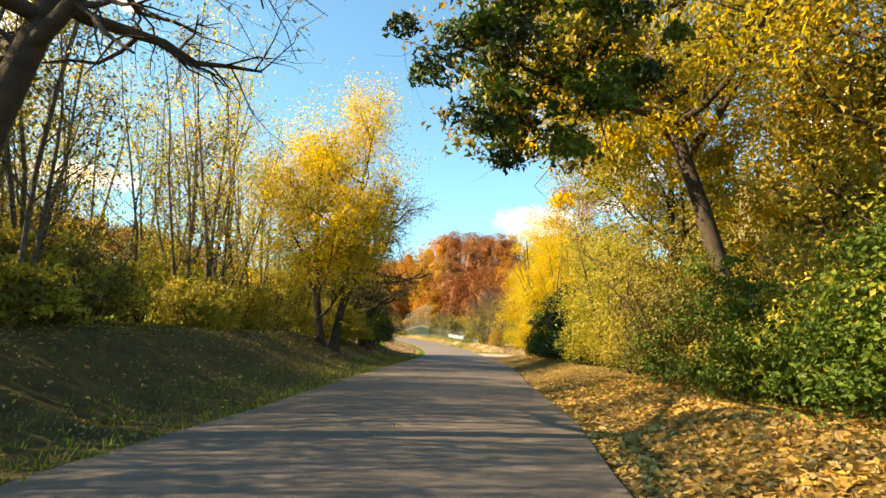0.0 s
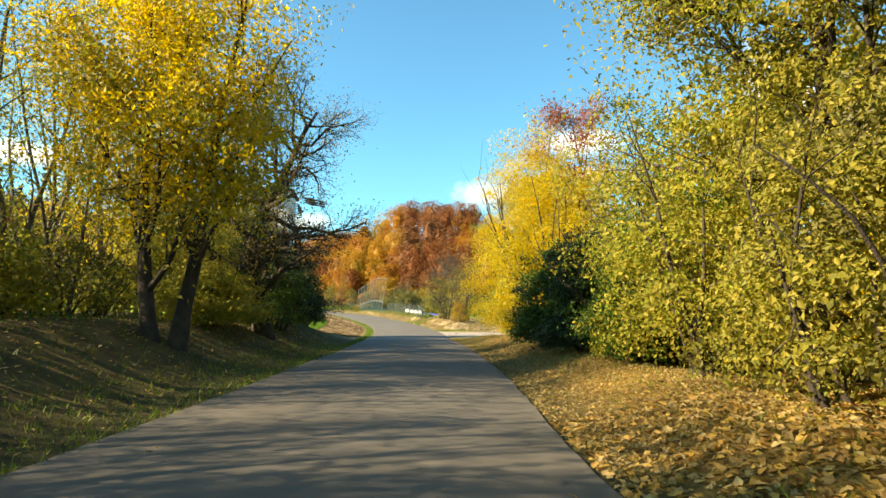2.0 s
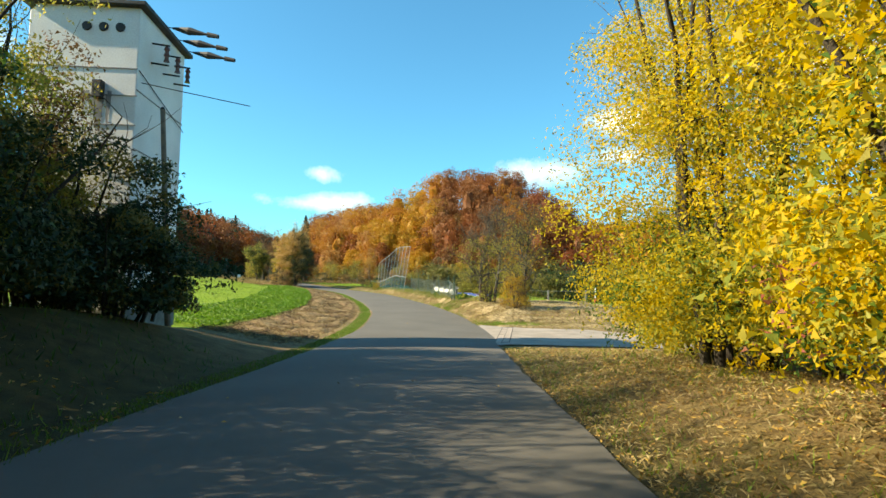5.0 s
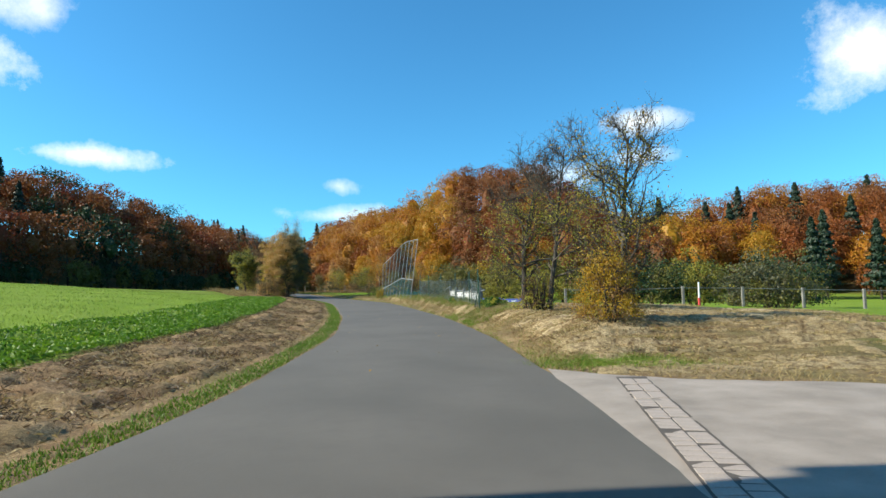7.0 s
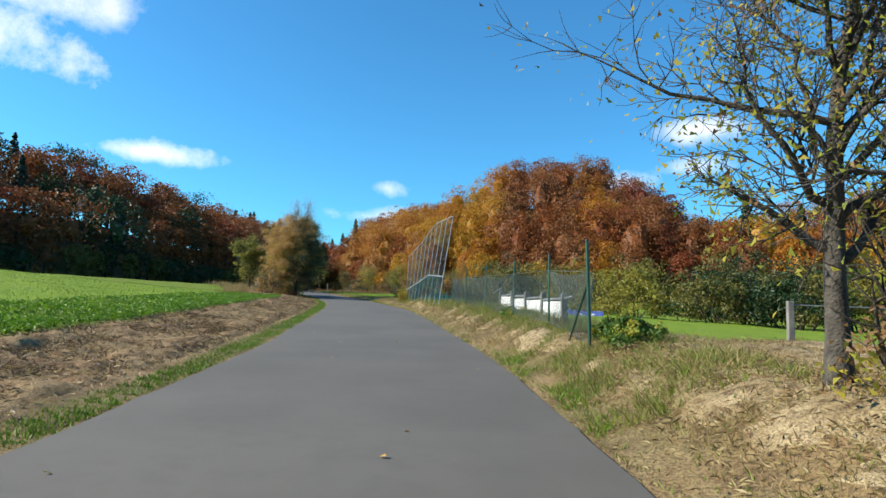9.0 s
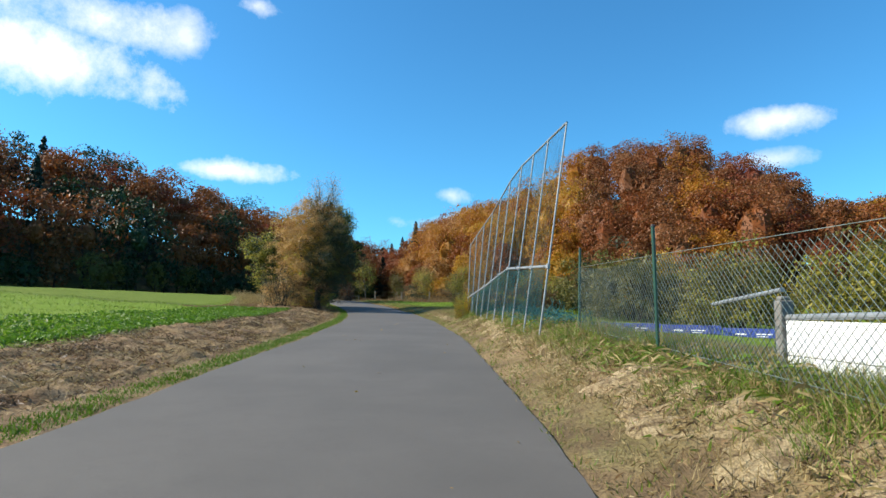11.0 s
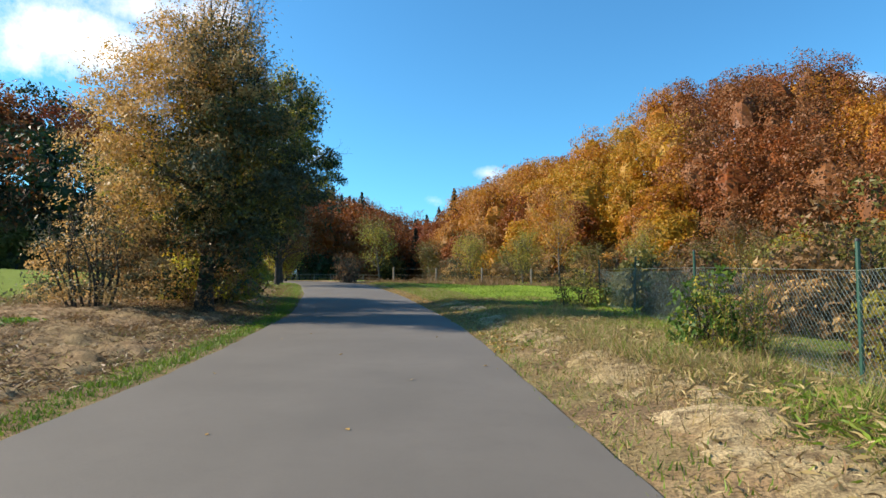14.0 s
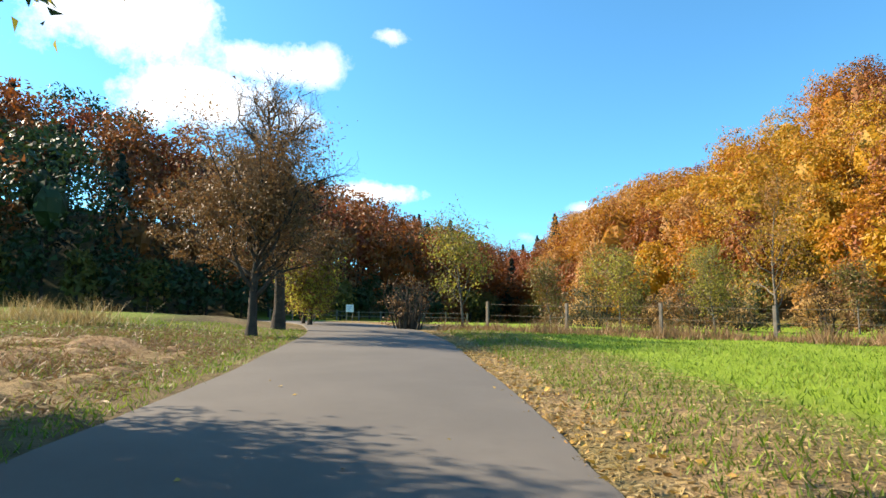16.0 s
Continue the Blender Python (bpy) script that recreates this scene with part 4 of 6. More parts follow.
# right side, at the start
maple = tree("maple_tree", 5.9, 12.0, 41, [(LEAF_YELLOW, 9000, 0.08, 0.42, 0.3, 1.0), (LEAF_OLIVE, 11000, 0.08, 0.42, 0.2, 0.9)],
     "tall maple with dark trunk and yellow leaves beside the lane", tall=11.5, girth=0.23, lean=(-0.18, 0.0), limbs=26, first=0.42, reach=0.46, angle=(0.05, 0.9), twigs=7, fine=3)
bough(maple, 48, (-1.1, 0, 5.3), (-4.4, -3.4, -0.1), 6.0, 0.09, 18)
fill_crown(maple, 49, (-4.7, -3.5, 5.1), (2.1, 1.7, 1.8), [(LEAF_DARK, 9000, 0.11, None), (LEAF_GREEN, 8000, 0.11, None), (LEAF_OLIVE, 2500, 0.11, (0.8, 0, -0.3)), (LEAF_GOLD, 900, 0.10, (-0.5, 0, -0.8))], 46, 0.36)
fill_crown(maple, 50, (-2.0, 1.2, 5.4), (2.8, 2.0, 2.0), [(LEAF_OLIVE, 5000, 0.11, None), (LEAF_YELLOW, 6000, 0.10, None)], 40, 0.45)
edge = tree("wood_edge_tree", 8.0, 9.2, 42, [(LEAF_OLIVE, 9000, 0.085, 0.4, 0.2, 1.0), (LEAF_GOLD, 7000, 0.085, 0.4, 0.3, 1.0)], "dark-stemmed tree with olive and yellow leaves at the wood's edge",
     tall=11, girth=0.19, limbs=24, first=0.25, reach=0.36, angle=(0.2, 1.1), twigs=7, fine=3)
fill_crown(edge, 53, (0.0, 0.3, 4.6), (2.2, 2.6, 3.2), [(LEAF_OLIVE, 6000, 0.12, None), (LEAF_MOSS, 6000, 0.12, None)], 44, 0.55)
tree("wood_edge_tree", 9.6, 14.5, 43, [(LEAF_YELLOW, 9000, 0.09, 0.4, 0.3, 1.0), (LEAF_OLIVE, 5000, 0.09, 0.4, 0.2, 0.9)], "dark-stemmed tree with golden leaves at the wood's edge",
     tall=11.5, girth=0.17, limbs=24, first=0.2, reach=0.36, angle=(0.2, 1.1), twigs=7, fine=3)
edge = tree("wood_edge_tree", 6.5, 17.6, 44, [(LEAF_OLIVE, 9000, 0.07, 0.4, 0.3, 1.0), (LEAF_LIME, 6000, 0.07, 0.4, 0.2, 0.9)], "dark-stemmed tree with bright yellow leaves at the wood's edge",
     tall=10.5, girth=0.16, limbs=24, first=0.2, reach=0.36, angle=(0.2, 1.1), twigs=7, fine=3)
fill_crown(edge, 54, (-0.3, 0, 6.0), (2.5, 2.1, 3.6), [(LEAF_OLIVE, 10000, 0.08, None), (LEAF_MOSS, 4000, 0.08, None), (LEAF_LIME, 7000, 0.08, None)], 60, 0.5, leaves)
tree("wood_edge_tree", 11.5, 7.0, 45, [(LEAF_OLIVE, 6500, 0.12, 0.4, 0.2, 1.0)], "dark-stemmed tree with olive leaves at the wood's edge",
     tall=12, girth=0.2, limbs=22, first=0.2, reach=0.36, angle=(0.2, 1.1), twigs=6, fine=3)
for k, (x, y, hx, hy, hz, a, b) in enumerate([(5.1, 6.2, 1.3, 1.5, 3.0, LEAF_GREEN, LEAF_LIME), (5.0, 9.2, 1.2, 1.5, 2.2, LEAF_GREEN, LEAF_OLIVE), (5.0, 12.2, 1.3, 1.7, 2.7, LEAF_MOSS, LEAF_GREEN),
                                              (5.3, 15.4, 1.5, 1.8, 3.6, LEAF_OLIVE, LEAF_MOSS), (5.4, 18.6, 1.6, 1.8, 4.6, LEAF_LIME, LEAF_OLIVE), (5.6, 20.9, 1.6, 1.5, 5.2, LEAF_LIME, LEAF_GREEN),
                                              (6.6, 22.6, 1.3, 1.4, 4.8, LEAF_DARK, LEAF_GREEN), (4.85, 20.9, 0.9, 1.0, 2.3, LEAF_GREEN, LEAF_LIME), (6.2, 28.2, 1.5, 1.7, 5.6, LEAF_YELLOW, LEAF_LIME), (7.8, 12.0, 1.9, 2.2, 4.2, LEAF_OLIVE, LEAF_MOSS), (8.2, 17.0, 2.0, 2.2, 5.2, LEAF_YELLOW, LEAF_LIME),
                                              (8.0, 23.5, 2.0, 2.2, 5.6, LEAF_YELLOW, LEAF_OLIVE), (8.3, 6.0, 2.0, 2.4, 4.0, LEAF_OLIVE, LEAF_GREEN)]):
    shrub("hedge_shrub", x, y, (hx, hy, hz), 240 + k, [(a, 0.8, 9500 if x < 7 else 5000, 0.060 if x < 7 else 0.09), (b, 0.4, 4500 if x < 7 else 2500, 0.058 if x < 7 else 0.09)], "tall leafy hedge shrub turning from green to yellow", 12,
          "hedge beside the lane", make=leaves if x < 7 else flakes)
shrub("evergreen_shrub", 4.85, 23.7, (1.0, 1.1, 3.1), 261, [(LEAF_DARK, 1.0, 16000, 0.062), (LEAF_GREEN, 0.2, 2000, 0.06)], "dense dark evergreen shrub in the hedge", 12)
shrub("green_shrub", 4.5, 26.4, (0.95, 1.1, 3.0), 262, [(LEAF_GREEN, 0.9, 11000, 0.07), (LEAF_DARK, 0.3, 2000, 0.064)], "glossy green shrub in front of the yellow bush", 10)
far_yellow = shrub("yellow_shrub", 5.8, 32.6, (1.9, 2.2, 8.0), 263, [(LEAF_YELLOW, 1.0, 24000, 0.068), (LEAF_LIME, 0.4, 6000, 0.06), (LEAF_GREEN, 0.2, 3000, 0.058)], "tall shrub with brilliant yellow leaves", 14, "yellow shrubs at the driveway")
near_yellow = shrub("yellow_shrub", 6.2, 37.6, (2.3, 2.6, 8.8), 264, [(LEAF_YELLOW, 1.0, 56000, 0.043), (LEAF_LIME, 0.5, 16000, 0.042), (LEAF_GREEN, 0.35, 7000, 0.042)], "tall shrub with brilliant yellow leaves, greener below", 14, "yellow shrubs at the driveway")
fill_crown(near_yellow, 268, (-0.3, 0.3, 4.9), (2.5, 2.5, 4.0), [(LEAF_YELLOW, 46000, 0.05, None), (LEAF_LIME, 18000, 0.05, None)], 110, 0.52)
fill_crown(far_yellow, 269, (-0.1, -0.3, 0.9), (2.0, 2.2, 0.9), [(LEAF_LIME, 7000, 0.055, None), (LEAF_GREEN, 5000, 0.055, None), (LEAF_RED, 2500, 0.055, None), (LEAF_YELLOW, 5000, 0.055, None)], 46, 0.42)
fill_crown(far_yellow, 270, (0, 0, 4.2), (1.9, 2.1, 3.2), [(LEAF_YELLOW, 18000, 0.055, None), (LEAF_LIME, 6000, 0.055, None)], 70, 0.5)
fill_crown(near_yellow, 267, (-0.2, -0.2, 0.9), (2.3, 2.5, 0.9), [(LEAF_LIME, 9000, 0.052, None), (LEAF_GREEN, 8000, 0.052, None), (LEAF_YELLOW, 6000, 0.052, None)], 50, 0.42)
shrub("yellow_shrub", 8.4, 33.6, (2.3, 2.8, 7.6), 265, [(LEAF_YELLOW, 0.9, 14000, 0.085), (LEAF_OLIVE, 0.5, 6000, 0.085)], "tall shrub with yellow and olive leaves", 14, "yellow shrubs at the driveway")
shrub("yellow_shrub", 6.9, 41.0, (1.7, 1.8, 3.0), 266, [(LEAF_LIME, 0.9, 11000, 0.068), (LEAF_YELLOW, 0.5, 6000, 0.068)], "lower shrub with yellow-green leaves", 12, "yellow shrubs at the driveway")
tree("sparse_tree", 6.4, 37.6, 51, [(LEAF_YELLOW, 1500, 0.09, 0.2, 0.3, 1.0)], "tall thin-crowned tree with few yellow leaves", tall=9.6, girth=0.11, limbs=20, first=0.35, reach=0.26,
     angle=(0.7, 1.6), twigs=7, fine=4, bark=BARK_GREY)
tree("red_leaved_tree", 7.6, 33.0, 52, [(LEAF_RED, 2600, 0.09, 0.25, 0.3, 1.0)], "slender tree with thin reddish leaves behind the yellow shrubs", tall=9.6, girth=0.1, limbs=18, first=0.4, reach=0.22,
     angle=(0.5, 1.3), twigs=6, fine=3)

# beyond the driveway
tree("fruit_tree", 5.0, 57.8, 61, [(LEAF_OLIVE, 1300, 0.045, 0.15, 0.1, 0.8), (LEAF_GOLD, 800, 0.045, 0.15, 0.1, 1.0)], "nearly bare old fruit tree on the mown verge", group="fruit trees by the fence",
     tall=4.7, girth=0.11, limbs=30, first=0.16, reach=0.36, angle=(0.3, 1.3), twigs=13, fine=7, wobble=0.24, bark=BARK_OLD)
shrub("orange_shrub", 4.6, 57.3, (0.75, 0.85, 2.0), 271, [(LEAF_GOLD, 0.8, 4200, 0.036), (LEAF_BROWN, 0.7, 3200, 0.035), (LEAF_OLIVE, 0.3, 900, 0.036)], "low shrub with orange-gold leaves at a tree's foot", 9)
for k, (x, y, tall, girth) in enumerate([(3.3, 64.3, 5.2, 0.105), (4.1, 63.5, 5.6, 0.10)]):
    tree("fruit_tree", x, y, 65 + 2 * k, [(LEAF_LIME, 1300, 0.045, 0.16, 0.05, 0.6), (LEAF_BROWN, 900, 0.042, 0.15, 0.2, 1.0)], "upright gnarled fruit tree with dark bark and few leaves", group="fruit trees by the fence",
         tall=tall, girth=girth, lean=(0.04, 0.02), limbs=30, first=0.22, reach=0.36, angle=(0.2, 1.2), twigs=13, fine=8, wobble=0.27, bend=0.07, rise=0.04, bark=BARK_OLD)
shrub("bramble_shrub", 3.7, 63.6, (0.75, 0.5, 1.7), 272, [(LEAF_LIME, 0.35, 500, 0.05), (LEAF_BROWN, 0.4, 600, 0.045)], "loose twiggy bramble between two fruit trees", 26)
for k, (x, y, hx, hy, hz, a, b) in enumerate([(9.5, 104.0, 3.2, 3.2, 4.4, LEAF_OLIVE, LEAF_MOSS), (0.6, 113.6, 2.8, 2.8, 3.9, LEAF_MOSS, LEAF_GREY), (5.5, 110.5, 2.8, 3.0, 4.4, LEAF_MOSS, LEAF_OLIVE), (13.5, 99.5, 3.2, 3.2, 4.2, LEAF_MOSS, LEAF_DARK),
                                              (2.0, 117.5, 2.8, 3.0, 4.6, LEAF_MOSS, LEAF_GOLD), (17.2, 97.2, 3.0, 3.0, 4.6, LEAF_DARK, LEAF_MOSS), (24.0, 91.0, 3.4, 3.4, 4.4, LEAF_GREY, LEAF_MOSS), (16.5, 102.5, 3.2, 3.2, 4.6, LEAF_DARK, LEAF_DARK), (21.5, 98.5, 3.4, 3.2, 4.8, LEAF_OLIVE, LEAF_DARK), (28.0, 96.0, 3.4, 3.4, 5.0, LEAF_DARK, LEAF_MOSS),
                                              (-1.2, 123.0, 3.0, 3.0, 4.4, LEAF_MOSS, LEAF_DARK)]):
    shrub("orchard_shrub", x, y, (hx, hy, hz), 280 + k, [(a, 0.8, 4600, 0.14), (b, 0.4, 1900, 0.14)], "broad rounded shrub with fading green leaves behind the fence", 12, "shrubs behind the playing field")
shrub("weed_patch", 0.8, 76.2, (0.5, 0.9, 0.24), 294, [(LEAF_GREEN, 0.8, 1500, 0.05), (LEAF_OLIVE, 0.3, 700, 0.05)], "low green nettle patch beside the fence", 9, category="weeds")
shrub("weed_patch", 2.45, 68.7, (0.6, 0.65, 0.4), 295, [(LEAF_GREEN, 0.8, 5000, 0.05), (LEAF_LIME, 0.3, 1200, 0.05)], "low green nettle patch beside the fence", 9, category="weeds")

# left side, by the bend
# sunlight and shade put into leaf colour: tan sunward, grey-green and dark beyond
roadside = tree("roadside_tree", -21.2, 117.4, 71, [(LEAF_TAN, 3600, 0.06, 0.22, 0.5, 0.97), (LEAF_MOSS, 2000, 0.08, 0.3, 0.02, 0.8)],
     "dense small tree coloured golden on its sunlit side and dark green on its shaded side", tall=7.9, girth=0.24, limbs=34, first=0.12, reach=0.36, angle=(0.7, 1.7), twigs=10, fine=5, stems=1, shape=0.4, bend=0.08)
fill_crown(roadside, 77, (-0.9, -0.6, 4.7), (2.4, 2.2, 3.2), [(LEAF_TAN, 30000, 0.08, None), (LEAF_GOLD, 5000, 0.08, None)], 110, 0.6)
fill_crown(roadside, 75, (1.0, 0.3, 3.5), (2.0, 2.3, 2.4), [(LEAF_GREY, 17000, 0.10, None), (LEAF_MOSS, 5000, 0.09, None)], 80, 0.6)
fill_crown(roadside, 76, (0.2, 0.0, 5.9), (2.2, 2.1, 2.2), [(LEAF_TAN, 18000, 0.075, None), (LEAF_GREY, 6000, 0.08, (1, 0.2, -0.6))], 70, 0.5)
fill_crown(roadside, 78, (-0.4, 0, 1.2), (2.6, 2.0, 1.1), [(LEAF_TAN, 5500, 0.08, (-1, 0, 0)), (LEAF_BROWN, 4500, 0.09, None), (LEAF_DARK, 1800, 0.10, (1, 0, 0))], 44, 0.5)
shrub("roadside_shrub", -23.1, 115.6, (1.5, 1.5, 3.3), 296, [(LEAF_TAN, 0.6, 3200, 0.06), (LEAF_GREY, 0.5, 2600, 0.06)], "loose grey-green shrub with pale yellowing leaves", 14)
for k, (x, y, hx, hy, hz, a) in enumerate([(-9.1, 112.4, 0.5, 0.5, 1.3, LEAF_GREEN), (-11.6, 123.6, 0.9, 0.9, 1.5, LEAF_MOSS)]):
    shrub("young_shrub", x, y, (hx, hy, hz), 297 + k, [(a, 0.6, 900, 0.06), (LEAF_OLIVE, 0.3, 400, 0.055)], "small leafy shrub in tall grass by the fence", 8)
for k, (x, y, hx, hz, a, b) in enumerate([(-5.6, 119.5, 2.0, 2.3, LEAF_BROWN, LEAF_MOSS), (-6.3, 111.6, 1.1, 1.4, LEAF_BROWN, LEAF_OLIVE), (-7.2, 115.6, 1.2, 1.4, LEAF_BROWN, LEAF_TAN), (-8.4, 119.8, 1.2, 1.7, LEAF_BROWN, LEAF_MOSS), (-9.6, 123.4, 1.1, 1.8, LEAF_MOSS, LEAF_DARK), (-4.0, 126.0, 2.2, 2.8, LEAF_MOSS, LEAF_OLIVE), (-0.6, 131.0, 2.4, 2.8, LEAF_BROWN, LEAF_OLIVE),
                                           (2.6, 123.0, 2.4, 3.4, LEAF_OLIVE, LEAF_BROWN), (6.8, 129.0, 2.4, 3.4, LEAF_BROWN, LEAF_MOSS), (8.5, 118.0, 2.4, 3.6, LEAF_MOSS, LEAF_GOLD)]):
    shrub("scrub_shrub", x, y, (hx, hx, hz), 340 + k, [(a, 0.8, 3600, 0.10), (b, 0.4, 1500, 0.10)], "brownish scrub shrub behind the fence", 16, "scrub behind the fence")


def tall_weeds(name, x, y, half, tall, count, seed, mats, label):
    """A stand of upright weed stems with narrow leaves all the way up."""
    rng = np.random.default_rng(seed)
    host = thing(name, x, y, z_at(x, y) - 0.03, 0, label, "weeds")
    stems, spots, out = [], [], []
    for _ in range(count):
        a, r = rng.uniform(0, 6.28), rng.uniform(0, 1) ** 0.5
        foot = np.array([math.cos(a) * half[0] * r, math.sin(a) * half[1] * r, 0])
        b = limb(foot, (math.cos(a) * 0.15 * r, math.sin(a) * 0.15 * r, 1), tall * rng.uniform(0.6, 1.1), 0.006, rng, 6, 0.05, 0.0, 0.5)
        stems.append(b)
        for f in np.linspace(0.1, 1.0, 46):
            k = min(int(f * 6), 5)
            spots.append(b[0][k] + (b[0][k + 1] - b[0][k]) * (f * 6 - k) + rng.normal(0, 0.035, 3))
            out.append(rng.normal(0, 1, 3) + np.array([0, 0, 0.6]))
    v, f = tubes(stems, 4)
    tagged(part("stem_tuft", mesh_from("stem_tuft", v, [f], [STRAW_BROWN]), None, host), kind="stuff")
    spots, out = np.array(spots), np.array(out)
    pick = rng.uniform(0, 1, len(spots))
    for k, mat in enumerate(mats):
        sel = (pick >= k / len(mats)) & (pick < (k + 1) / len(mats))
        v, f = leaves(spots[sel], out[sel], 0.06, rng, 0.6, 0.6, 0.3)
        part("foliage", mesh_from("foliage", v, [f], [mat]), None, host)


tall_weeds("goldenrod_stand", -7.62, 103.35, (0.22, 0.4), 1.1, 40, 401, (LEAF_GOLD, LEAF_OLIVE, LEAF_LIME), "stand of fading green and yellow weeds beside a net pole")
tall_weeds("goldenrod_stand", -7.05, 103.35, (0.32, 0.4), 1.1, 60, 404, (LEAF_GOLD, LEAF_YELLOW, LEAF_OLIVE), "stand of fading yellow weeds beside a net pole")
tall_weeds("goldenrod_stand", -7.3, 105.6, (0.45, 0.7), 0.9, 45, 402, (LEAF_BROWN, LEAF_OLIVE, LEAF_TAN), "stand of brown and olive weeds by the fence")
tall_weeds("weed_stand", -8.75, 112.0, (0.3, 0.35), 1.2, 26, 403, (LEAF_GREEN, LEAF_OLIVE), "tall green weeds by a fence post")
old_fruit = tree("old_fruit_tree", -23.7, 122.9, 72, [(LEAF_OLIVE, 5200, 0.09, 0.2, 0.15, 1.0), (LEAF_DARK, 5200, 0.09, 0.2, 0.15, 0.95)], "dark leaning old fruit tree with dense olive leaves beside the lane",
     tall=7.8, girth=0.22, lean=(0.26, 0.02), limbs=24, first=0.2, reach=0.31, bend=0.12, angle=(0.2, 1.0), twigs=8, fine=3)
fill_crown(old_fruit, 73, (0.5, -1.1, 4.5), (2.6, 2.6, 2.9), [(LEAF_DARK, 5500, 0.09, None), (LEAF_OLIVE, 9000, 0.09, None), (LEAF_GOLD, 2200, 0.085, (0.4, -1, -0.3))], 64, 0.42)
fill_crown(old_fruit, 70, (-0.9, -1.7, 2.3), (1.6, 1.5, 2.0), [(LEAF_OLIVE, 7000, 0.085, None), (LEAF_DARK, 4000, 0.085, None), (LEAF_YELLOW, 3000, 0.08, None)], 40, 0.36)
bough(old_fruit, 69, (0.9, -0.1, 3.5), (2.6, -0.7, 0.9), 3.4, 0.07, 16)
fill_crown(old_fruit, 68, (2.9, -0.7, 4.4), (1.3, 1.2, 1.1), [(LEAF_DARK, 4200, 0.085, None), (LEAF_OLIVE, 3000, 0.085, None)], 34, 0.34)
shrub("roadside_shrub", -22.8, 120.0, (1.5, 1.6, 3.2), 290, [(LEAF_OLIVE, 0.7, 8000, 0.075), (LEAF_LIME, 0.4, 5000, 0.075), (LEAF_YELLOW, 0.3, 2500, 0.075)], "dense olive and yellow-green shrub between two roadside trees", 14)
# unseen tree, added only to throw its shade across the lane
small = tree("shade_tree", -28.8, 123.7, 92, [(LEAF_OLIVE, 3600, 0.10, 0.3, 0.1, 1.0), (LEAF_DARK, 3000, 0.10, 0.3, 0.1, 1.0)], "small round olive-leaved tree added out of view to shade the lane",
     tall=5.0, girth=0.14, limbs=22, first=0.22, reach=0.42, angle=(0.2, 1.1), twigs=7, fine=3)
fill_crown(small, 93, (0, 0, 3.6), (2.2, 2.2, 1.7), [(LEAF_OLIVE, 3800, 0.10, None), (LEAF_DARK, 3200, 0.10, None)], 40, 0.4)
tree("tall_pear_tree", -33.0, 140.2, 73, [(LEAF_BROWN, 900, 0.07, 0.25, 0.1, 0.5), (LEAF_RED, 300, 0.08, 0.25, 0.1, 0.5)], "tall dark half-bare pear tree beside the lane", group="trees by the lane's end",
     tall=8.6, girth=0.24, limbs=40, first=0.3, reach=0.33, angle=(0.2, 1.0), twigs=14, fine=9, wobble=0.3, rise=0.05)
brown = tree("brown_tree", -30.8, 136.4, 74, [(LEAF_BROWN, 6500, 0.07, 0.35, 0.1, 1.0), (LEAF_BROWN, 1200, 0.085, 0.35, 0.05, 0.8)], "round-crowned tree with brown leaves beside the lane", group="trees by the lane's end",
     tall=5.2, girth=0.17, limbs=26, first=0.25, reach=0.6, angle=(0.3, 1.2), twigs=8, fine=3)
fill_crown(brown, 79, (-0.9, 0, 3.4), (2.7, 2.2, 1.6), [(LEAF_BROWN, 9000, 0.085, None)], 50, 0.45)
tree("brown_tree", -36.0, 146.0, 75, [(LEAF_BROWN, 4500, 0.11, 0.3, 0.15, 1.0), (LEAF_LIME, 2600, 0.11, 0.3, 0.1, 0.6)], "small tree with brown and yellow-green leaves", group="trees by the lane's end",
     tall=4.0, girth=0.12, limbs=22, first=0.2, reach=0.38, angle=(0.3, 1.2), twigs=7, fine=3)
tree("brown_tree", -38.0, 148.0, 76, [(LEAF_LIME, 3500, 0.11, 0.3, 0.15, 1.0), (LEAF_BROWN, 2600, 0.11, 0.3, 0.1, 0.8)], "small tree with yellow-green leaves", group="trees by the lane's end",
     tall=3.6, girth=0.11, limbs=22, first=0.2, reach=0.38, angle=(0.3, 1.2), twigs=7, fine=3)

# orchard across the meadow
ORCHARD = [(-28.6, 147.6, 4.6, 0), (-25.2, 150.4, 2.9, 1), (-22.2, 151.6, 3.3, 2), (-18.2, 153.6, 3.4, 0), (-15.4, 156.2, 6.6, 3), (-12.4, 154.0, 3.0, 1), (-9.0, 153.4, 3.6, 2),
           (-5.0, 152.0, 3.2, 4), (-1.0, 149.0, 3.8, 4), (3.0, 147.0, 3.4, 1), (-24.0, 158.0, 4.2, 0), (-18.6, 161.0, 4.6, 2), (-8.0, 160.0, 5.2, 3), (-1.0, 157.0, 4.8, 4), (8.0, 146.0, 4.0, 3)]
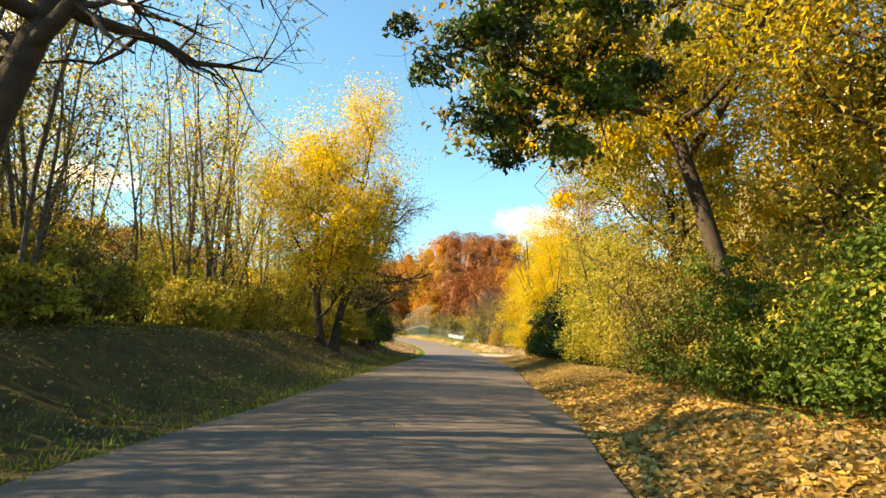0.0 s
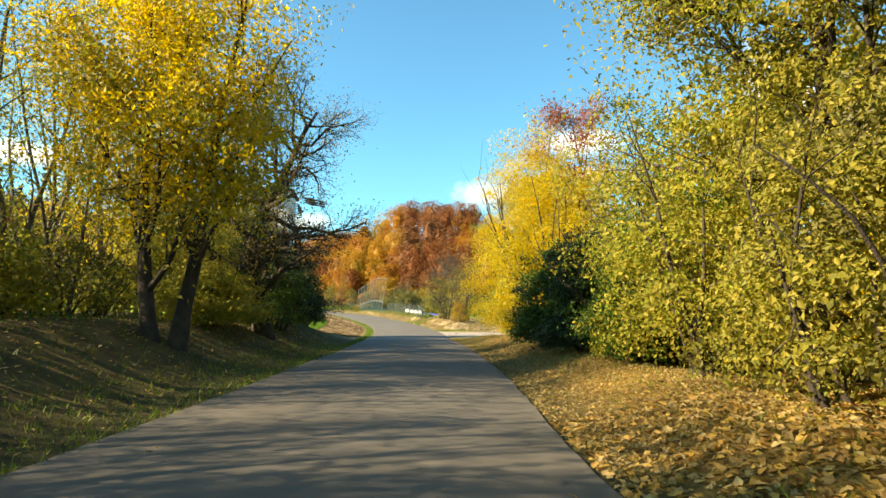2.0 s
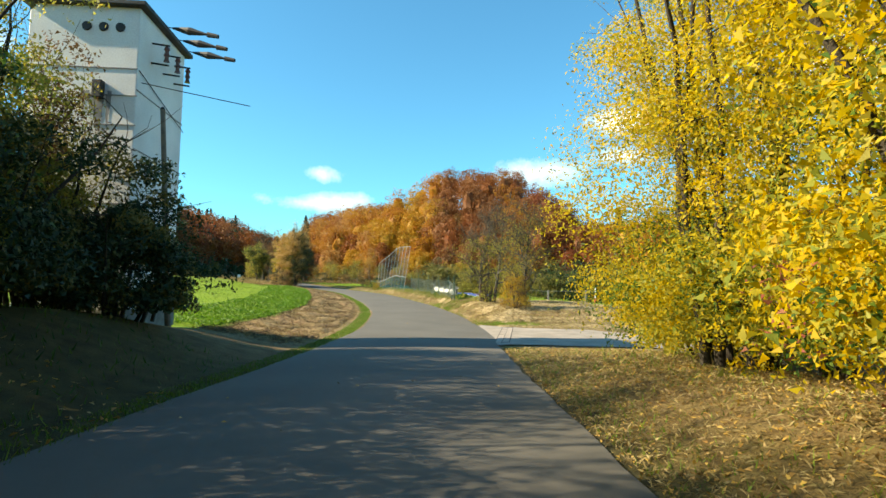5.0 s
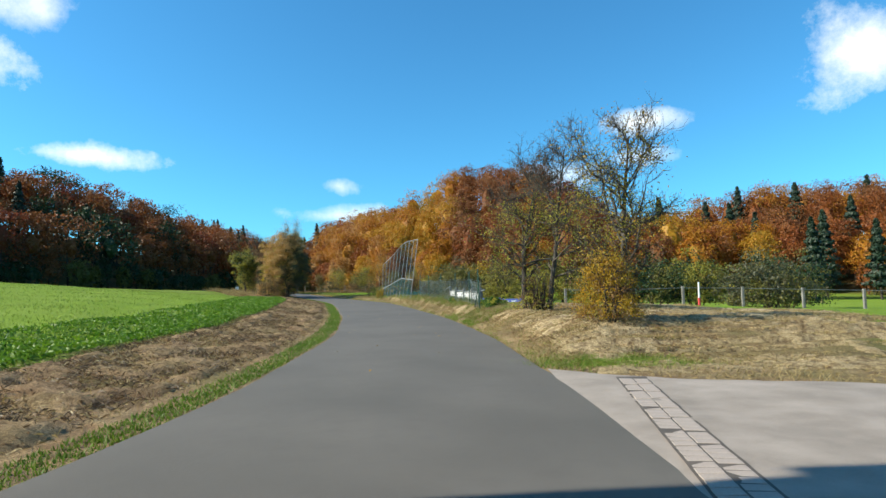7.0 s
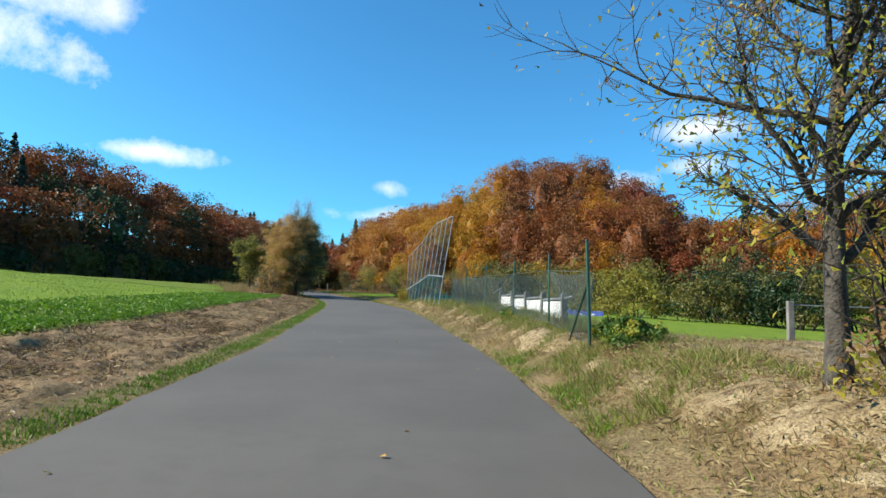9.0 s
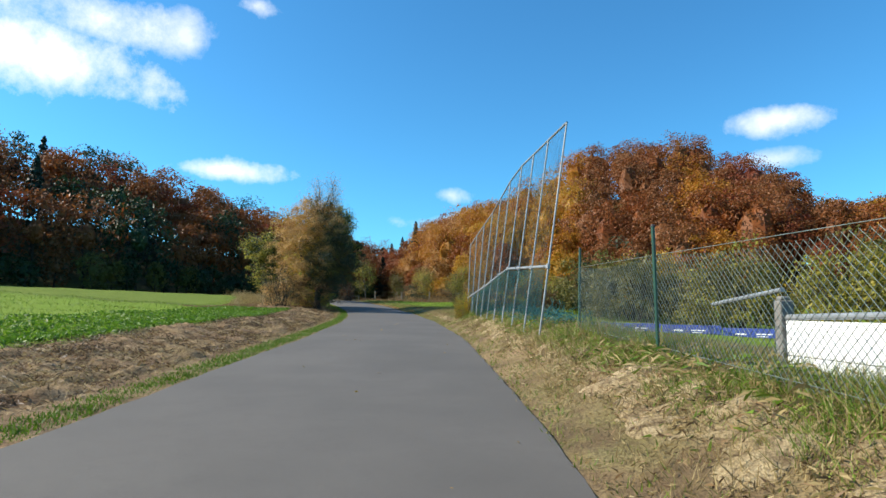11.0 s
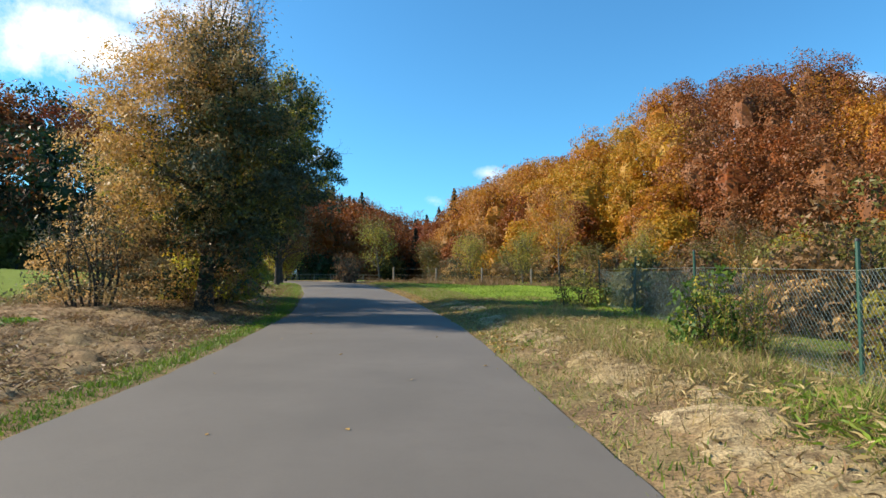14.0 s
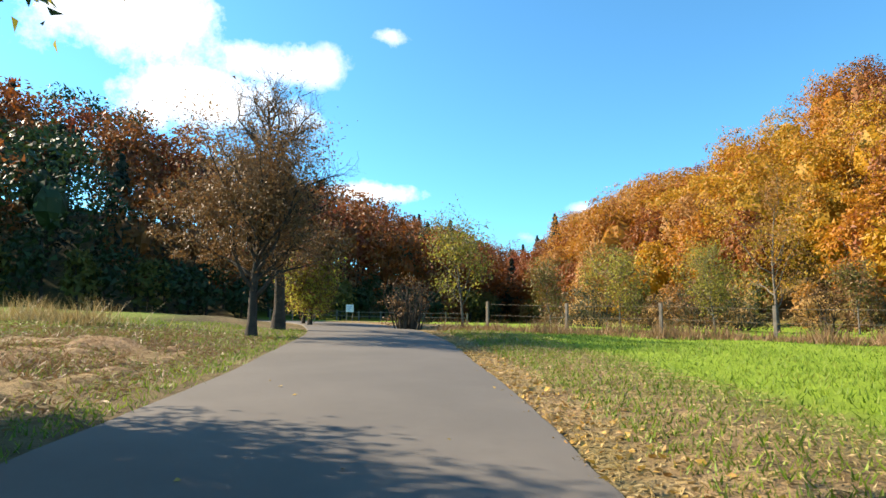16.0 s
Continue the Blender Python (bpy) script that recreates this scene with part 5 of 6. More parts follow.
for k, (x, y, tall, look_) in enumerate(ORCHARD):
    mats = [(LEAF_MOSS, LEAF_OLIVE), (LEAF_MOSS, LEAF_BROWN), (LEAF_OLIVE, LEAF_BROWN), (LEAF_PEACH, LEAF_GOLD), (LEAF_BROWN, LEAF_MOSS)][look_]
    words = ["grey-green", "pale olive", "yellow-olive", "orange", "brown"][look_]
    tree("orchard_tree", x, y, 300 + k, [(mats[0], int(250 * tall), 0.085, 0.24, 0.1, 1.0), (mats[1], int(120 * tall), 0.10, 0.28, 0.1, 0.8)], "small orchard tree with thin %s leaves behind the meadow" % words,
         group="orchard trees", tall=tall, girth=0.015 * tall, limbs=13, first=0.18, reach=0.48, angle=(0.4, 1.6), twigs=6, fine=2, rise=0.08, shape=0.8, bark=BARK_GREY)
rng_scrub = np.random.default_rng(55)
for k in range(15):
    x = -27 + 2.6 * k + rng_scrub.uniform(-0.8, 0.8)
    a, b = ((LEAF_BROWN, LEAF_GREY), (LEAF_GREY, LEAF_TAN), (LEAF_BROWN, LEAF_TAN))[k % 3]
    shrub("scrub_shrub", x, 157.5 - 0.12 * (x + 27) + rng_scrub.uniform(-1.5, 1.5), (1.7, 1.5, rng_scrub.uniform(2.0, 3.4)), 360 + k, [(a, 0.6, 1500, 0.09), (b, 0.4, 900, 0.09)],
          "grey-brown twiggy scrub behind the orchard trees", 16, "scrub behind the orchard")
shrub("bare_shrub", -30.2, 145.4, (1.2, 1.2, 2.6), 330, [(LEAF_BROWN, 0.3, 500, 0.08)], "bare twiggy grey-brown shrub at the meadow's corner", 40)


# ---- driveway ----
def build_driveway():
    """Pale gravel entry from the lane, with a band of pavers along its far side."""
    n, m = 70, 16
    v = np.zeros((n, m, 3))
    for i, u in enumerate(np.linspace(0, 1, n)):
        x = 2.7 + u * 16
        near, far = 45.2 + 0.8 * (1 - np.exp(-u * 8)) - u * 4.5, 53.35 - 0.9 * (1 - np.exp(-u * 16)) - u * 4.5
        v[i, :, 0], v[i, :, 1] = x, np.linspace(near, far, m)
    flat = v.reshape(-1, 3)
    flat[:, 2] = height(flat[:, 0], flat[:, 1]) + 0.028
    c = (np.arange(n - 1)[:, None] * m + np.arange(m - 1)[None, :]).ravel()
    me = mesh_from("driveway", flat, [np.stack([c, c + m, c + m + 1, c + 1], 1)], [GRAVEL], smooth=True)
    return tagged(new("driveway", me), "pale gravel driveway joining the asphalt lane", "driveway", kind="structure")


driveway = build_driveway()

# ---- transformer tower ----
def build_tower():
    """White rendered tower, 2.5 by 3.0 m; its near corner is at the origin, its front looks along -y."""
    x, y = -5.95, 42.4
    host = thing("transformer_tower", x, y, z_at(x, y) - 0.15, 5, "old white rendered transformer tower with dark roof edge and soot stains", "tower")
    w, d, tall = 2.5, 3.0, 7.62
    part("wall", box(w, d, tall, (-w / 2, d / 2, 0), 0.03), RENDERED, host)
    part("plinth", box(w + 0.08, d + 0.08, 0.5, (-w / 2, d / 2, 0), 0.02), CONCRETE, host)
    bm = bmesh.new()
    base = box(w + 0.34, d + 0.34, 0.10, (-w / 2, d / 2, tall), 0.02, bm=bm)
    top = [bm.verts.new(p) for p in ((-w - 0.17, -0.17, tall + 0.1), (0.17, -0.17, tall + 0.1), (0.17, d + 0.17, tall + 0.1), (-w - 0.17, d + 0.17, tall + 0.1), (-w / 2, d / 2 - 0.4, tall + 0.42), (-w / 2, d / 2 + 0.4, tall + 0.42))]
    for f in ((0, 1, 4), (1, 2, 5, 4), (2, 3, 5), (3, 0, 4, 5)):
        bm.faces.new([top[k] for k in f])
    part("roof", bm, SLATE, host, "low hipped slate roof with dark eaves")
    for k in range(3):                                   # round cable openings under the eaves
        at = (-1.2 + 0.38 * k, -0.012, tall - 0.5)
        bm = bmesh.new()
        bmesh.ops.create_cone(bm, cap_ends=True, segments=18, radius1=0.12, radius2=0.10, depth=0.05, matrix=Matrix.Translation(at) @ pose(0, 0, 0, 90, 0, 0))
        part("cable_opening", bm, DARK, host, "round black cable opening")
        bm = rod((at[0] + 0.0, -0.05, tall + 0.10), (at[0], -0.05, tall + 0.22), 0.035, 0.03)
        bmesh.ops.create_uvsphere(bm, u_segments=10, v_segments=6, radius=0.065, matrix=Matrix.Translation((at[0], -0.05, tall + 0.26)))
        rod((at[0] - 0.16, -0.05, tall + 0.18), (at[0] + 0.16, -0.05, tall + 0.18), 0.015, bm=bm)
        part("roof_insulator", bm, SLATE, host, "small dark insulator on the eaves")
    # iron box with its bracket and the soot below
    part("switch_box", box(0.22, 0.2, 0.42, (-0.82, -0.1, tall - 2.25), 0.02), DARK, host, "small black iron box")
    rng = np.random.default_rng(17)
    for k in range(16):                                  # soot that ran down from the box
        x0, top, wide = -0.82 + rng.normal(0, 0.2), tall - 2.0 - rng.uniform(0, 0.25), rng.uniform(0.025, 0.09)
        long = rng.uniform(0.25, 1.1) * (1 if abs(x0 + 0.82) < 0.25 else 0.6)
        bm = bmesh.new()
        side = [(wide * rng.uniform(0.6, 1.2) * (1 - f) ** 0.7, top - long * f) for f in np.linspace(0, 1, 7)]
        left = [bm.verts.new((x0 - a + rng.normal(0, 0.006), -0.004 - 0.0004 * k, z)) for a, z in side]
        right = [bm.verts.new((x0 + a + rng.normal(0, 0.006), -0.004 - 0.0004 * k, z)) for a, z in side]
        for a in range(6):
            bm.faces.new((left[a], right[a], right[a + 1], left[a + 1]))
        part("soot_streak", bm, STAIN, host, "grey streak of soot below the box")
    for down, a, b in ((1.5, -2.5, 0.0), (2.15, -1.35, 0.02), (2.85, -1.0, 0.02), (4.7, -2.5, 0.0)):
        part("joint_line", box(b - a, 0.02, 0.025, ((a + b) / 2, -0.008, tall - down)), STAIN, host)
    for down in (2.0, 3.4, 4.9):
        part("joint_line", box(0.02, d, 0.025, (0.008, d / 2, tall - down)), STAIN, host)
    # brackets with porcelain insulators on the lane side
    for k in range(3):
        y0, z0 = 0.75 + 0.75 * k, tall - 0.55
        for down in (0.0, 0.5):
            part("bracket", rod((0, y0, z0 - down), (0.42, y0, z0 - 0.05 - down), 0.025), DARK, host)
        bm = bmesh.new()
        for q in range(5):
            bmesh.ops.create_cone(bm, cap_ends=True, segments=12, radius1=0.075 if q % 2 == 0 else 0.045, radius2=0.05, depth=0.07, matrix=Matrix.Translation((0.36, y0, z0 - 0.42 + 0.075 * q)))
        part("insulator", bm, PORCELAIN, host, "ribbed red-brown porcelain insulator")
        a, b = Vector((0.4, y0 - 0.2, z0 + 0.35)), Vector((1.75, y0 - 0.55, z0 + 0.02))
        bm = rod(a, b, 0.012)
        rod(a.lerp(b, 0.12), a.lerp(b, 0.45), 0.025, 0.10, bm=bm)
        rod(a.lerp(b, 0.45), a.lerp(b, 0.8), 0.10, 0.022, bm=bm)
        rod(a.lerp(b, 0.8), b, 0.065, 0.05, bm=bm)
        part("cable_sleeve", bm, DARK, host, "black cable with thick protective sleeve")
    for a, b in (((0.02, 0.05, tall - 1.5), (0.05, d, tall - 2.2)), ((0.02, 0.2, tall - 1.75), (2.4, 0.9, tall - 2.0))):
        part("wire", rod(a, b, 0.011, sides=5), DARK, host)
    return host


build_tower()
lx, ly = -5.15, 42.9
leaning_pole = thing("pole", lx, ly, z_at(lx, ly) - 0.1, 0, "thin grey weathered wooden pole leaning beside a tower", "pole")
part("shaft", rod((0, 0, 0), (-0.35, -0.1, 5.3), 0.075, 0.055, 10), WOOD, leaning_pole)
part("cap", rod((-0.35, -0.1, 5.3), (-0.355, -0.1, 5.36), 0.065, 0.03, 10), DARK, leaning_pole)


# ---- wall, fences and ball net ----
def wires(length, tall, gap, r, sag=0.0, seed=0):
    """Diagonal wires both ways over a panel in the xz plane."""
    rng = np.random.default_rng(seed)
    br = []
    for s in (1, -1):
        for u in np.arange(-tall, length, gap):
            a0, a1 = max(u, 0), min(u + tall, length)
            if a1 - a0 < 0.02:
                continue
            za, zb = a0 - u, a1 - u
            xa, xb = (a0, a1) if s == 1 else (length - a0, length - a1)
            steps = 4
            f = np.linspace(0, 1, steps + 1)
            p = np.stack([xa + (xb - xa) * f, rng.normal(0, 0.004, steps + 1) + sag * np.sin(f * math.pi), za + (zb - za) * f], 1)
            br.append((p, np.full(steps + 1, r)))
    return tubes(br, 3)


def build_panel_wall():
    x0, y0 = 2.05, 76.1
    host = thing("panel_wall", x0, y0, 0, math.degrees(math.atan2(0.475, 2.0)), "low wall of white panels between grey concrete posts with rails", "wall")
    bay = 2.06
    for k in range(5):
        gx, gy = x0 - 0.475 * k, y0 + 2.0 * k
        z = z_at(gx, gy) - 0.02
        p = part("post", box(0.16, 0.16, 1.12, (0, bay * k, z), 0.015), CONCRETE, host, "weathered concrete post")
        part("post_cap", box(0.12, 0.12, 0.05, (0, bay * k, z + 1.12), 0.02), CONCRETE, p)
        if k < 4:
            for up in (0.12, 0.525):
                part("panel", box(0.06, bay - 0.17, 0.395, (0, bay * (k + 0.5), z + up), 0.008), PANEL, host, "whitewashed panel")
            part("rail", rod((0, bay * k, z + 1.0), (0, bay * (k + 1), z_at(x0 - 0.475 * (k + 1), y0 + 2.0 * (k + 1)) + 0.9), 0.035, sides=10), GALVANISED, host)
    z0 = z_at(x0, y0) - 0.02
    part("end_rail", rod((0, 0, z0 + 1.0), (0.0, -0.75, z0 + 1.04), 0.033, sides=10), GALVANISED, host)
    part("end_rail", rod((0, bay * 4, z + 1.25), (0.1, bay * 5, z + 1.1), 0.03), GALVANISED, host)


build_panel_wall()


def build_mesh_fence(name, spots, tall, mesh_tall, label, post_mat, group="", r=0.0028, gap=0.085, skip=0):
    host = thing(name, *spots[0], 0, 0, label, "fence", group)
    host.matrix_basis = pose(0, 0, 0)
    rng = np.random.default_rng(len(spots))
    for k, (x, y) in enumerate(spots):
        z = z_at(x, y) - 0.15
        lx_, ly_ = rng.normal(0, 0.03, 2)
        if k >= skip:
            p = part("post", rod((x, y, z), (x + lx_, y + ly_, z + tall + 0.15), 0.024, sides=10), post_mat, host)
            part("post_cap", rod((x + lx_, y + ly_, z + tall + 0.15), (x + lx_, y + ly_, z + tall + 0.18), 0.028, 0.016, 10), DARK, p)
        if k + 1 < len(spots):
            x2, y2 = spots[k + 1]
            length = math.hypot(x2 - x, y2 - y)
            v, f = wires(length, mesh_tall, gap, r, rng.normal(0, 0.03), k)
            z2 = z_at(x2, y2) - 0.15
            m = Matrix.Translation((x, y, z + 0.2)) @ Matrix.Rotation(math.atan2(y2 - y, x2 - x), 4, "Z") @ Matrix.Shear("XZ", 4, (0, 0))
            v[:, 2] += (z2 - z) * v[:, 0] / length - 0.07 * np.sin(math.pi * v[:, 0] / length) * v[:, 2] / mesh_tall
            part("wire_mesh", mesh_from("wire_mesh", v, [f], [WIRE]), None, host, m=m)
            for hh in (0.05, mesh_tall):
                part("tension_wire", rod((x, y, z + 0.2 + hh), (x2, y2, z2 + 0.2 + hh), 0.003, sides=5), WIRE, host)
    return host


end_fence = build_mesh_fence("mesh_fence", [(1.85, 68.6), (1.43, 72.4), (0.65, 75.7), (-0.3, 79.7), (-1.3, 83.9), (-2.25, 87.6)], 1.55, 1.15, "sagging chain-link fence on dark green steel posts", GREEN_STEEL, skip=1)
end_post = part("post", rod((1.85, 68.6, z_at(1.85, 68.6) - 0.15), (1.79, 68.6, 2.74), 0.027, sides=12), GREEN_STEEL, end_fence)
part("post_cap", rod((1.79, 68.6, 2.74), (1.79, 68.6, 2.77), 0.031, 0.018, 12), DARK, end_post)
part("brace", rod((1.62, 70.0, z_at(1.62, 70.0) - 0.1), (1.825, 68.62, 2.12), 0.02), GREEN_STEEL, end_fence, "slanting steel brace")
build_mesh_fence("mesh_fence", [(-7.42, 104.0), (-7.9, 110.4), (-8.9, 115.3), (-9.9, 119.9), (-10.9, 124.0)], 1.5, 1.15, "low chain-link fence on dark green posts in tall grass", GREEN_STEEL, skip=1)


def build_ball_net():
    """Ten slender poles with a top tube, a middle tube and a net of cords."""
    host = thing("ball_net", 0, 0, 0, 0, "tall ball-stop net on slim galvanised poles beside a playing field", "net fence")
    spot = lambda u: Vector((-7.36 + 0.28 * u, 103.6 - 0.966 * u, 0))
    step, high = 1.7, 3.62
    feet = []
    for k in range(10):
        p = spot(step * k)
        feet.append(Vector((p.x, p.y, 1.62 + 0.06 * min(step * k, 6) + 0.07 * min(max(step * k - 6, 0), 4) - 0.06 * max(step * k - 10, 0))))
    for k, a in enumerate(feet):
        tall, tall2 = high + 0.13 * min(k, 5), high + 0.13 * min(k + 1, 5)
        out = Vector((0.966, 0.26, 0)) * (0.14 + 0.11 * min(k, 3) + 0.06 * max(min(k, 6) - 3, 0))
        out2 = Vector((0.966, 0.26, 0)) * (0.14 + 0.11 * min(k + 1, 3) + 0.06 * max(min(k + 1, 6) - 3, 0))
        top = a + out + Vector((0, 0, tall))
        pole = part("pole", rod(Vector((a.x, a.y, min(a.z, z_at(a.x, a.y)) - 0.15)), top, 0.022, 0.02, 10), GALVANISED, host)
        part("clamp", rod(a + out * 0.32 + Vector((0, 0, 1.14)), a + out * 0.34 + Vector((0, 0, 1.24)), 0.046, sides=10), GALVANISED, pole)
        if k + 1 < len(feet):
            b = feet[k + 1]
            part("top_tube", rod(top, b + out2 + Vector((0, 0, tall2)), 0.026, sides=8), GALVANISED, host)
            part("middle_tube", rod(a + out * 0.33 + Vector((0, 0, 1.19)), b + out2 * 0.33 + Vector((0, 0, 1.19)), 0.032, sides=8), GALVANISED, host)
            length = (b - a).to_2d().length
            v, f = wires(length, tall - 0.2, 0.15, 0.0017, 0.05, 40 + k)
            lean = v[:, 2:3] / tall
            turn = math.atan2(b.y - a.y, b.x - a.x)
            c, s = math.cos(turn), math.sin(turn)
            w = np.stack([a.x + v[:, 0] * c - v[:, 1] * s, a.y + v[:, 0] * s + v[:, 1] * c, a.z + 0.2 + v[:, 2] + (b.z - a.z) * v[:, 0] / length], 1)
            f_ = (v[:, 0:1] / length)
            w[:, :2] += (np.array([out.x, out.y]) * (1 - f_) + np.array([out2.x, out2.y]) * f_) * lean
            part("net", mesh_from("net", w, [f], [NET]), None, host, "teal cord net")
            v, f = wires(length, 1.0, 0.085, 0.0021, 0.04, 60 + k)
            w = np.stack([a.x + 0.03 + v[:, 0] * c - v[:, 1] * s, a.y + v[:, 0] * s + v[:, 1] * c, a.z + 0.12 + v[:, 2] + (b.z - a.z) * v[:, 0] / length], 1)
            w[:, 0] += 0.09 * v[:, 2]
            part("lower_net", mesh_from("lower_net", w, [f], [TEAL]), None, host, "dense teal netting below the middle tube")
    # net spilling over the ground
    rng = np.random.default_rng(77)
    for k in range(9):
        a, b = feet[k], feet[k + 1]
        br = []
        for _ in range(110):
            f = rng.uniform(0, 1)
            q = a.lerp(b, f) + Vector((rng.uniform(0.3, 1.5), rng.uniform(-0.2, 0.5), 0))
            st = np.array([q.x, q.y, z_at(q.x, q.y) + rng.uniform(0.0, 0.25)])
            br.append(limb(st, rng.normal(0, 1, 3) + np.array([0, 0, 0.3]), rng.uniform(0.25, 0.6), 0.006, rng, 5, 0.5, -0.05, 1.0))
        v, f = tubes(br, 3)
        tagged(part("loose_net", mesh_from("loose_net", v, [f], [TEAL]), None, host), "loose teal net heaped at the foot", kind="stuff")


build_ball_net()


def build_banner():
    """Blue boards in a row along the playing field, with unreadable pale lettering as bars."""
    a, b = Vector((-3.0, 101.6, 0)), Vector((6.0, 96.2, 0))
    host = thing("field_banner", 0, 0, 0, 0, "low blue advertising boards with pale print edging the playing field", "banner")
    count = 5
    turn = math.atan2((b - a).y, (b - a).x)
    for k in range(count):
        p = a.lerp(b, (k + 0.5) / count)
        m = Matrix.Translation((p.x, p.y, z_at(p.x, p.y))) @ Matrix.Rotation(turn, 4, "Z")
        board = part("board", box((b - a).length / count - 0.04, 0.025, 0.30, (0, 0, 0.0), 0.006), BLUE_PLASTIC, host, m=m)
        for q, (at, wide, up, tall) in enumerate(((-0.45, 0.35, 0.08, 0.05), (0.25, 0.5, 0.10, 0.035), (0.2, 0.35, 0.03, 0.025))):
            part("print_bar", box(wide, 0.006, tall, (at, -0.017, up)), SIGN_WHITE, board)
        for e in (-0.8, 0.8):
            part("stake", rod((e, 0.03, -0.15), (e, 0.03, 0.37), 0.015), GALVANISED, board)


build_banner()


def build_rail_fence(name, a, b, count, tall, mat, rail_mat, label, group="", rails=(0.92,), thick=0.026):
    host = thing(name, 0, 0, 0, 0, label, "fence", group)
    a, b = Vector((*a, 0)), Vector((*b, 0))
    last = None
    for k in range(count):
        p = a.lerp(b, k / (count - 1))
        z = z_at(p.x, p.y)
        turn = Matrix.Rotation(math.atan2((b - a).y, (b - a).x), 4, "Z")
        part("post", box(0.11, 0.11, tall + 0.15, (p.x, p.y, z - 0.15), 0.012, turn), mat, host)
        for f in rails:
            if last:
                part("rail", rod(last + Vector((0, 0, tall * f)), Vector((p.x, p.y, z + tall * f)), thick, sides=8), rail_mat, host)
        last = Vector((p.x, p.y, z))
    return host


build_rail_fence("post_fence", (5.8, 71.0), (37.24, 70.6), 13, 0.9, CONCRETE, GALVANISED, "pale concrete post fence with a single wire beyond the grass", thick=0.010)
mx, my = 11.6, 70.55
marker = thing("marker_post", mx, my, z_at(mx, my), 0, "slim marker post, white above and red below", "post")
part("shaft", rod((0, 0, 0.35), (0.01, 0, 1.05), 0.04, 0.036, 10), SIGN_WHITE, marker)
part("foot", rod((0, 0, -0.1), (0, 0, 0.35), 0.06, 0.055, 10), SIGN_RED, marker, "red lower part")
build_rail_fence("orchard_fence", (-27.0, 146.6), (9.0, 140.5), 11, 1.15, WOOD, WOOD, "weathered wooden post fence with wires in tall dry grass", rails=(0.9, 0.5), thick=0.005)
build_rail_fence("pasture_fence", (-56.0, 166.0), (-40.0, 175.0), 10, 1.0, WOOD, WOOD, "wooden pasture fence before a bright field", rails=(0.9, 0.5))

sx, sy = -45.6, 163.6
notice = thing("notice_board", sx, sy, z_at(sx, sy), 30, "white notice board with blue print on two posts", "sign")
for k in (-0.24, 0.24):
    part("post", rod((k, 0, -0.1), (k, 0, 1.2), 0.04), WOOD, notice)
part("board", box(0.62, 0.04, 0.6, (0, -0.06, 0.75), 0.01), SIGN_WHITE, notice)
for k in range(3):
    part("print_bar", box(0.44 - 0.1 * k, 0.006, 0.05, (-0.04, -0.083, 1.2 - 0.15 * k)), SIGN_BLUE, notice)


# ---- grass, straw and fallen leaves ----
def strip_points(rng, count, s0, s1, d0, d1, ease=1.0):
    """Random ground places between two stations and two distances from the lane's middle."""
    s = rng.uniform(s0, s1, count)
    d = d0 + (d1 - d0) * rng.uniform(0, 1, count) ** ease
    i = np.searchsorted(LINE[:, 1], s).clip(0, len(LINE) - 1)
    x, y = LINE[i, 0] + SIDE[i, 0] * d + rng.uniform(-0.3, 0.3, count) * HEAD[i, 0], LINE[i, 1] + SIDE[i, 1] * d + rng.uniform(-0.3, 0.3, count) * HEAD[i, 1]
    return x, y


def off_drive(x, y):
    return ~((x > 2.2) & (x < 20) & (y > 44.6 - (x - 2.7) * 0.28) & (y < 53.45 - 0.9 * (1 - np.exp(2.7 - x)) - (x - 2.7) * 0.28))


def blades(name, label, mat, rng, x, y, tall, wide, lean=0.5, category="grass", clump=0.0):
    keep = off_drive(x, y)
    x, y = x[keep], y[keep]
    n = len(x)
    if clump:
        grow = 0.45 + 1.1 * np.clip(np.sin(x * 2.1 + np.sin(y * 1.3) * 2) * np.sin(y * 1.9 + np.cos(x * 0.8) * 2) + 0.4, 0, 1)
    else:
        grow = np.ones(n)
    z = height(x, y) - 0.015
    a = rng.uniform(0, 6.28, n)
    h = tall * rng.uniform(0.5, 1.3, n) * grow
    tip = rng.normal(0, lean, (n, 2)) * h[:, None]
    w = wide * rng.uniform(0.6, 1.3, n)
    base = np.stack([x, y, z], 1)
    side = np.stack([np.cos(a) * w, np.sin(a) * w, np.zeros(n)], 1)
    end = base + np.stack([tip[:, 0], tip[:, 1], h], 1)
    v = np.stack([base - side, base + side, end], 1).reshape(-1, 3)
    me = mesh_from(name, v, [np.arange(3 * n).reshape(-1, 3)], [mat])
    return tagged(new(name, me), label, category, kind="stuff")


def litter(name, label, mat, rng, x, y, size, flat=0.35, lift=0.012, slim=0.7, category="leaf litter", on_road=False, thin=False):
    keep = off_drive(x, y)
    x, y = x[keep], y[keep]
    z = height(x, y) + lift
    if on_road:
        _, d, zc = beside(x, y)
        z = zc + 0.04 - 0.014 * np.abs(d) / 1.1 + 0.01
    c = np.stack([x, y, z], 1)
    v, f = leaves(c, np.tile([0.0, 0, 1], (len(x), 1)), size, rng, flat, 0, slim)
    if thin:
        v = v.reshape(-1, 4, 3)[:, :3].reshape(-1, 3)
        f = np.arange(len(v)).reshape(-1, 3)
    me = mesh_from(name, v, [f], [mat])
    return tagged(new(name, me), label, category, kind="stuff")


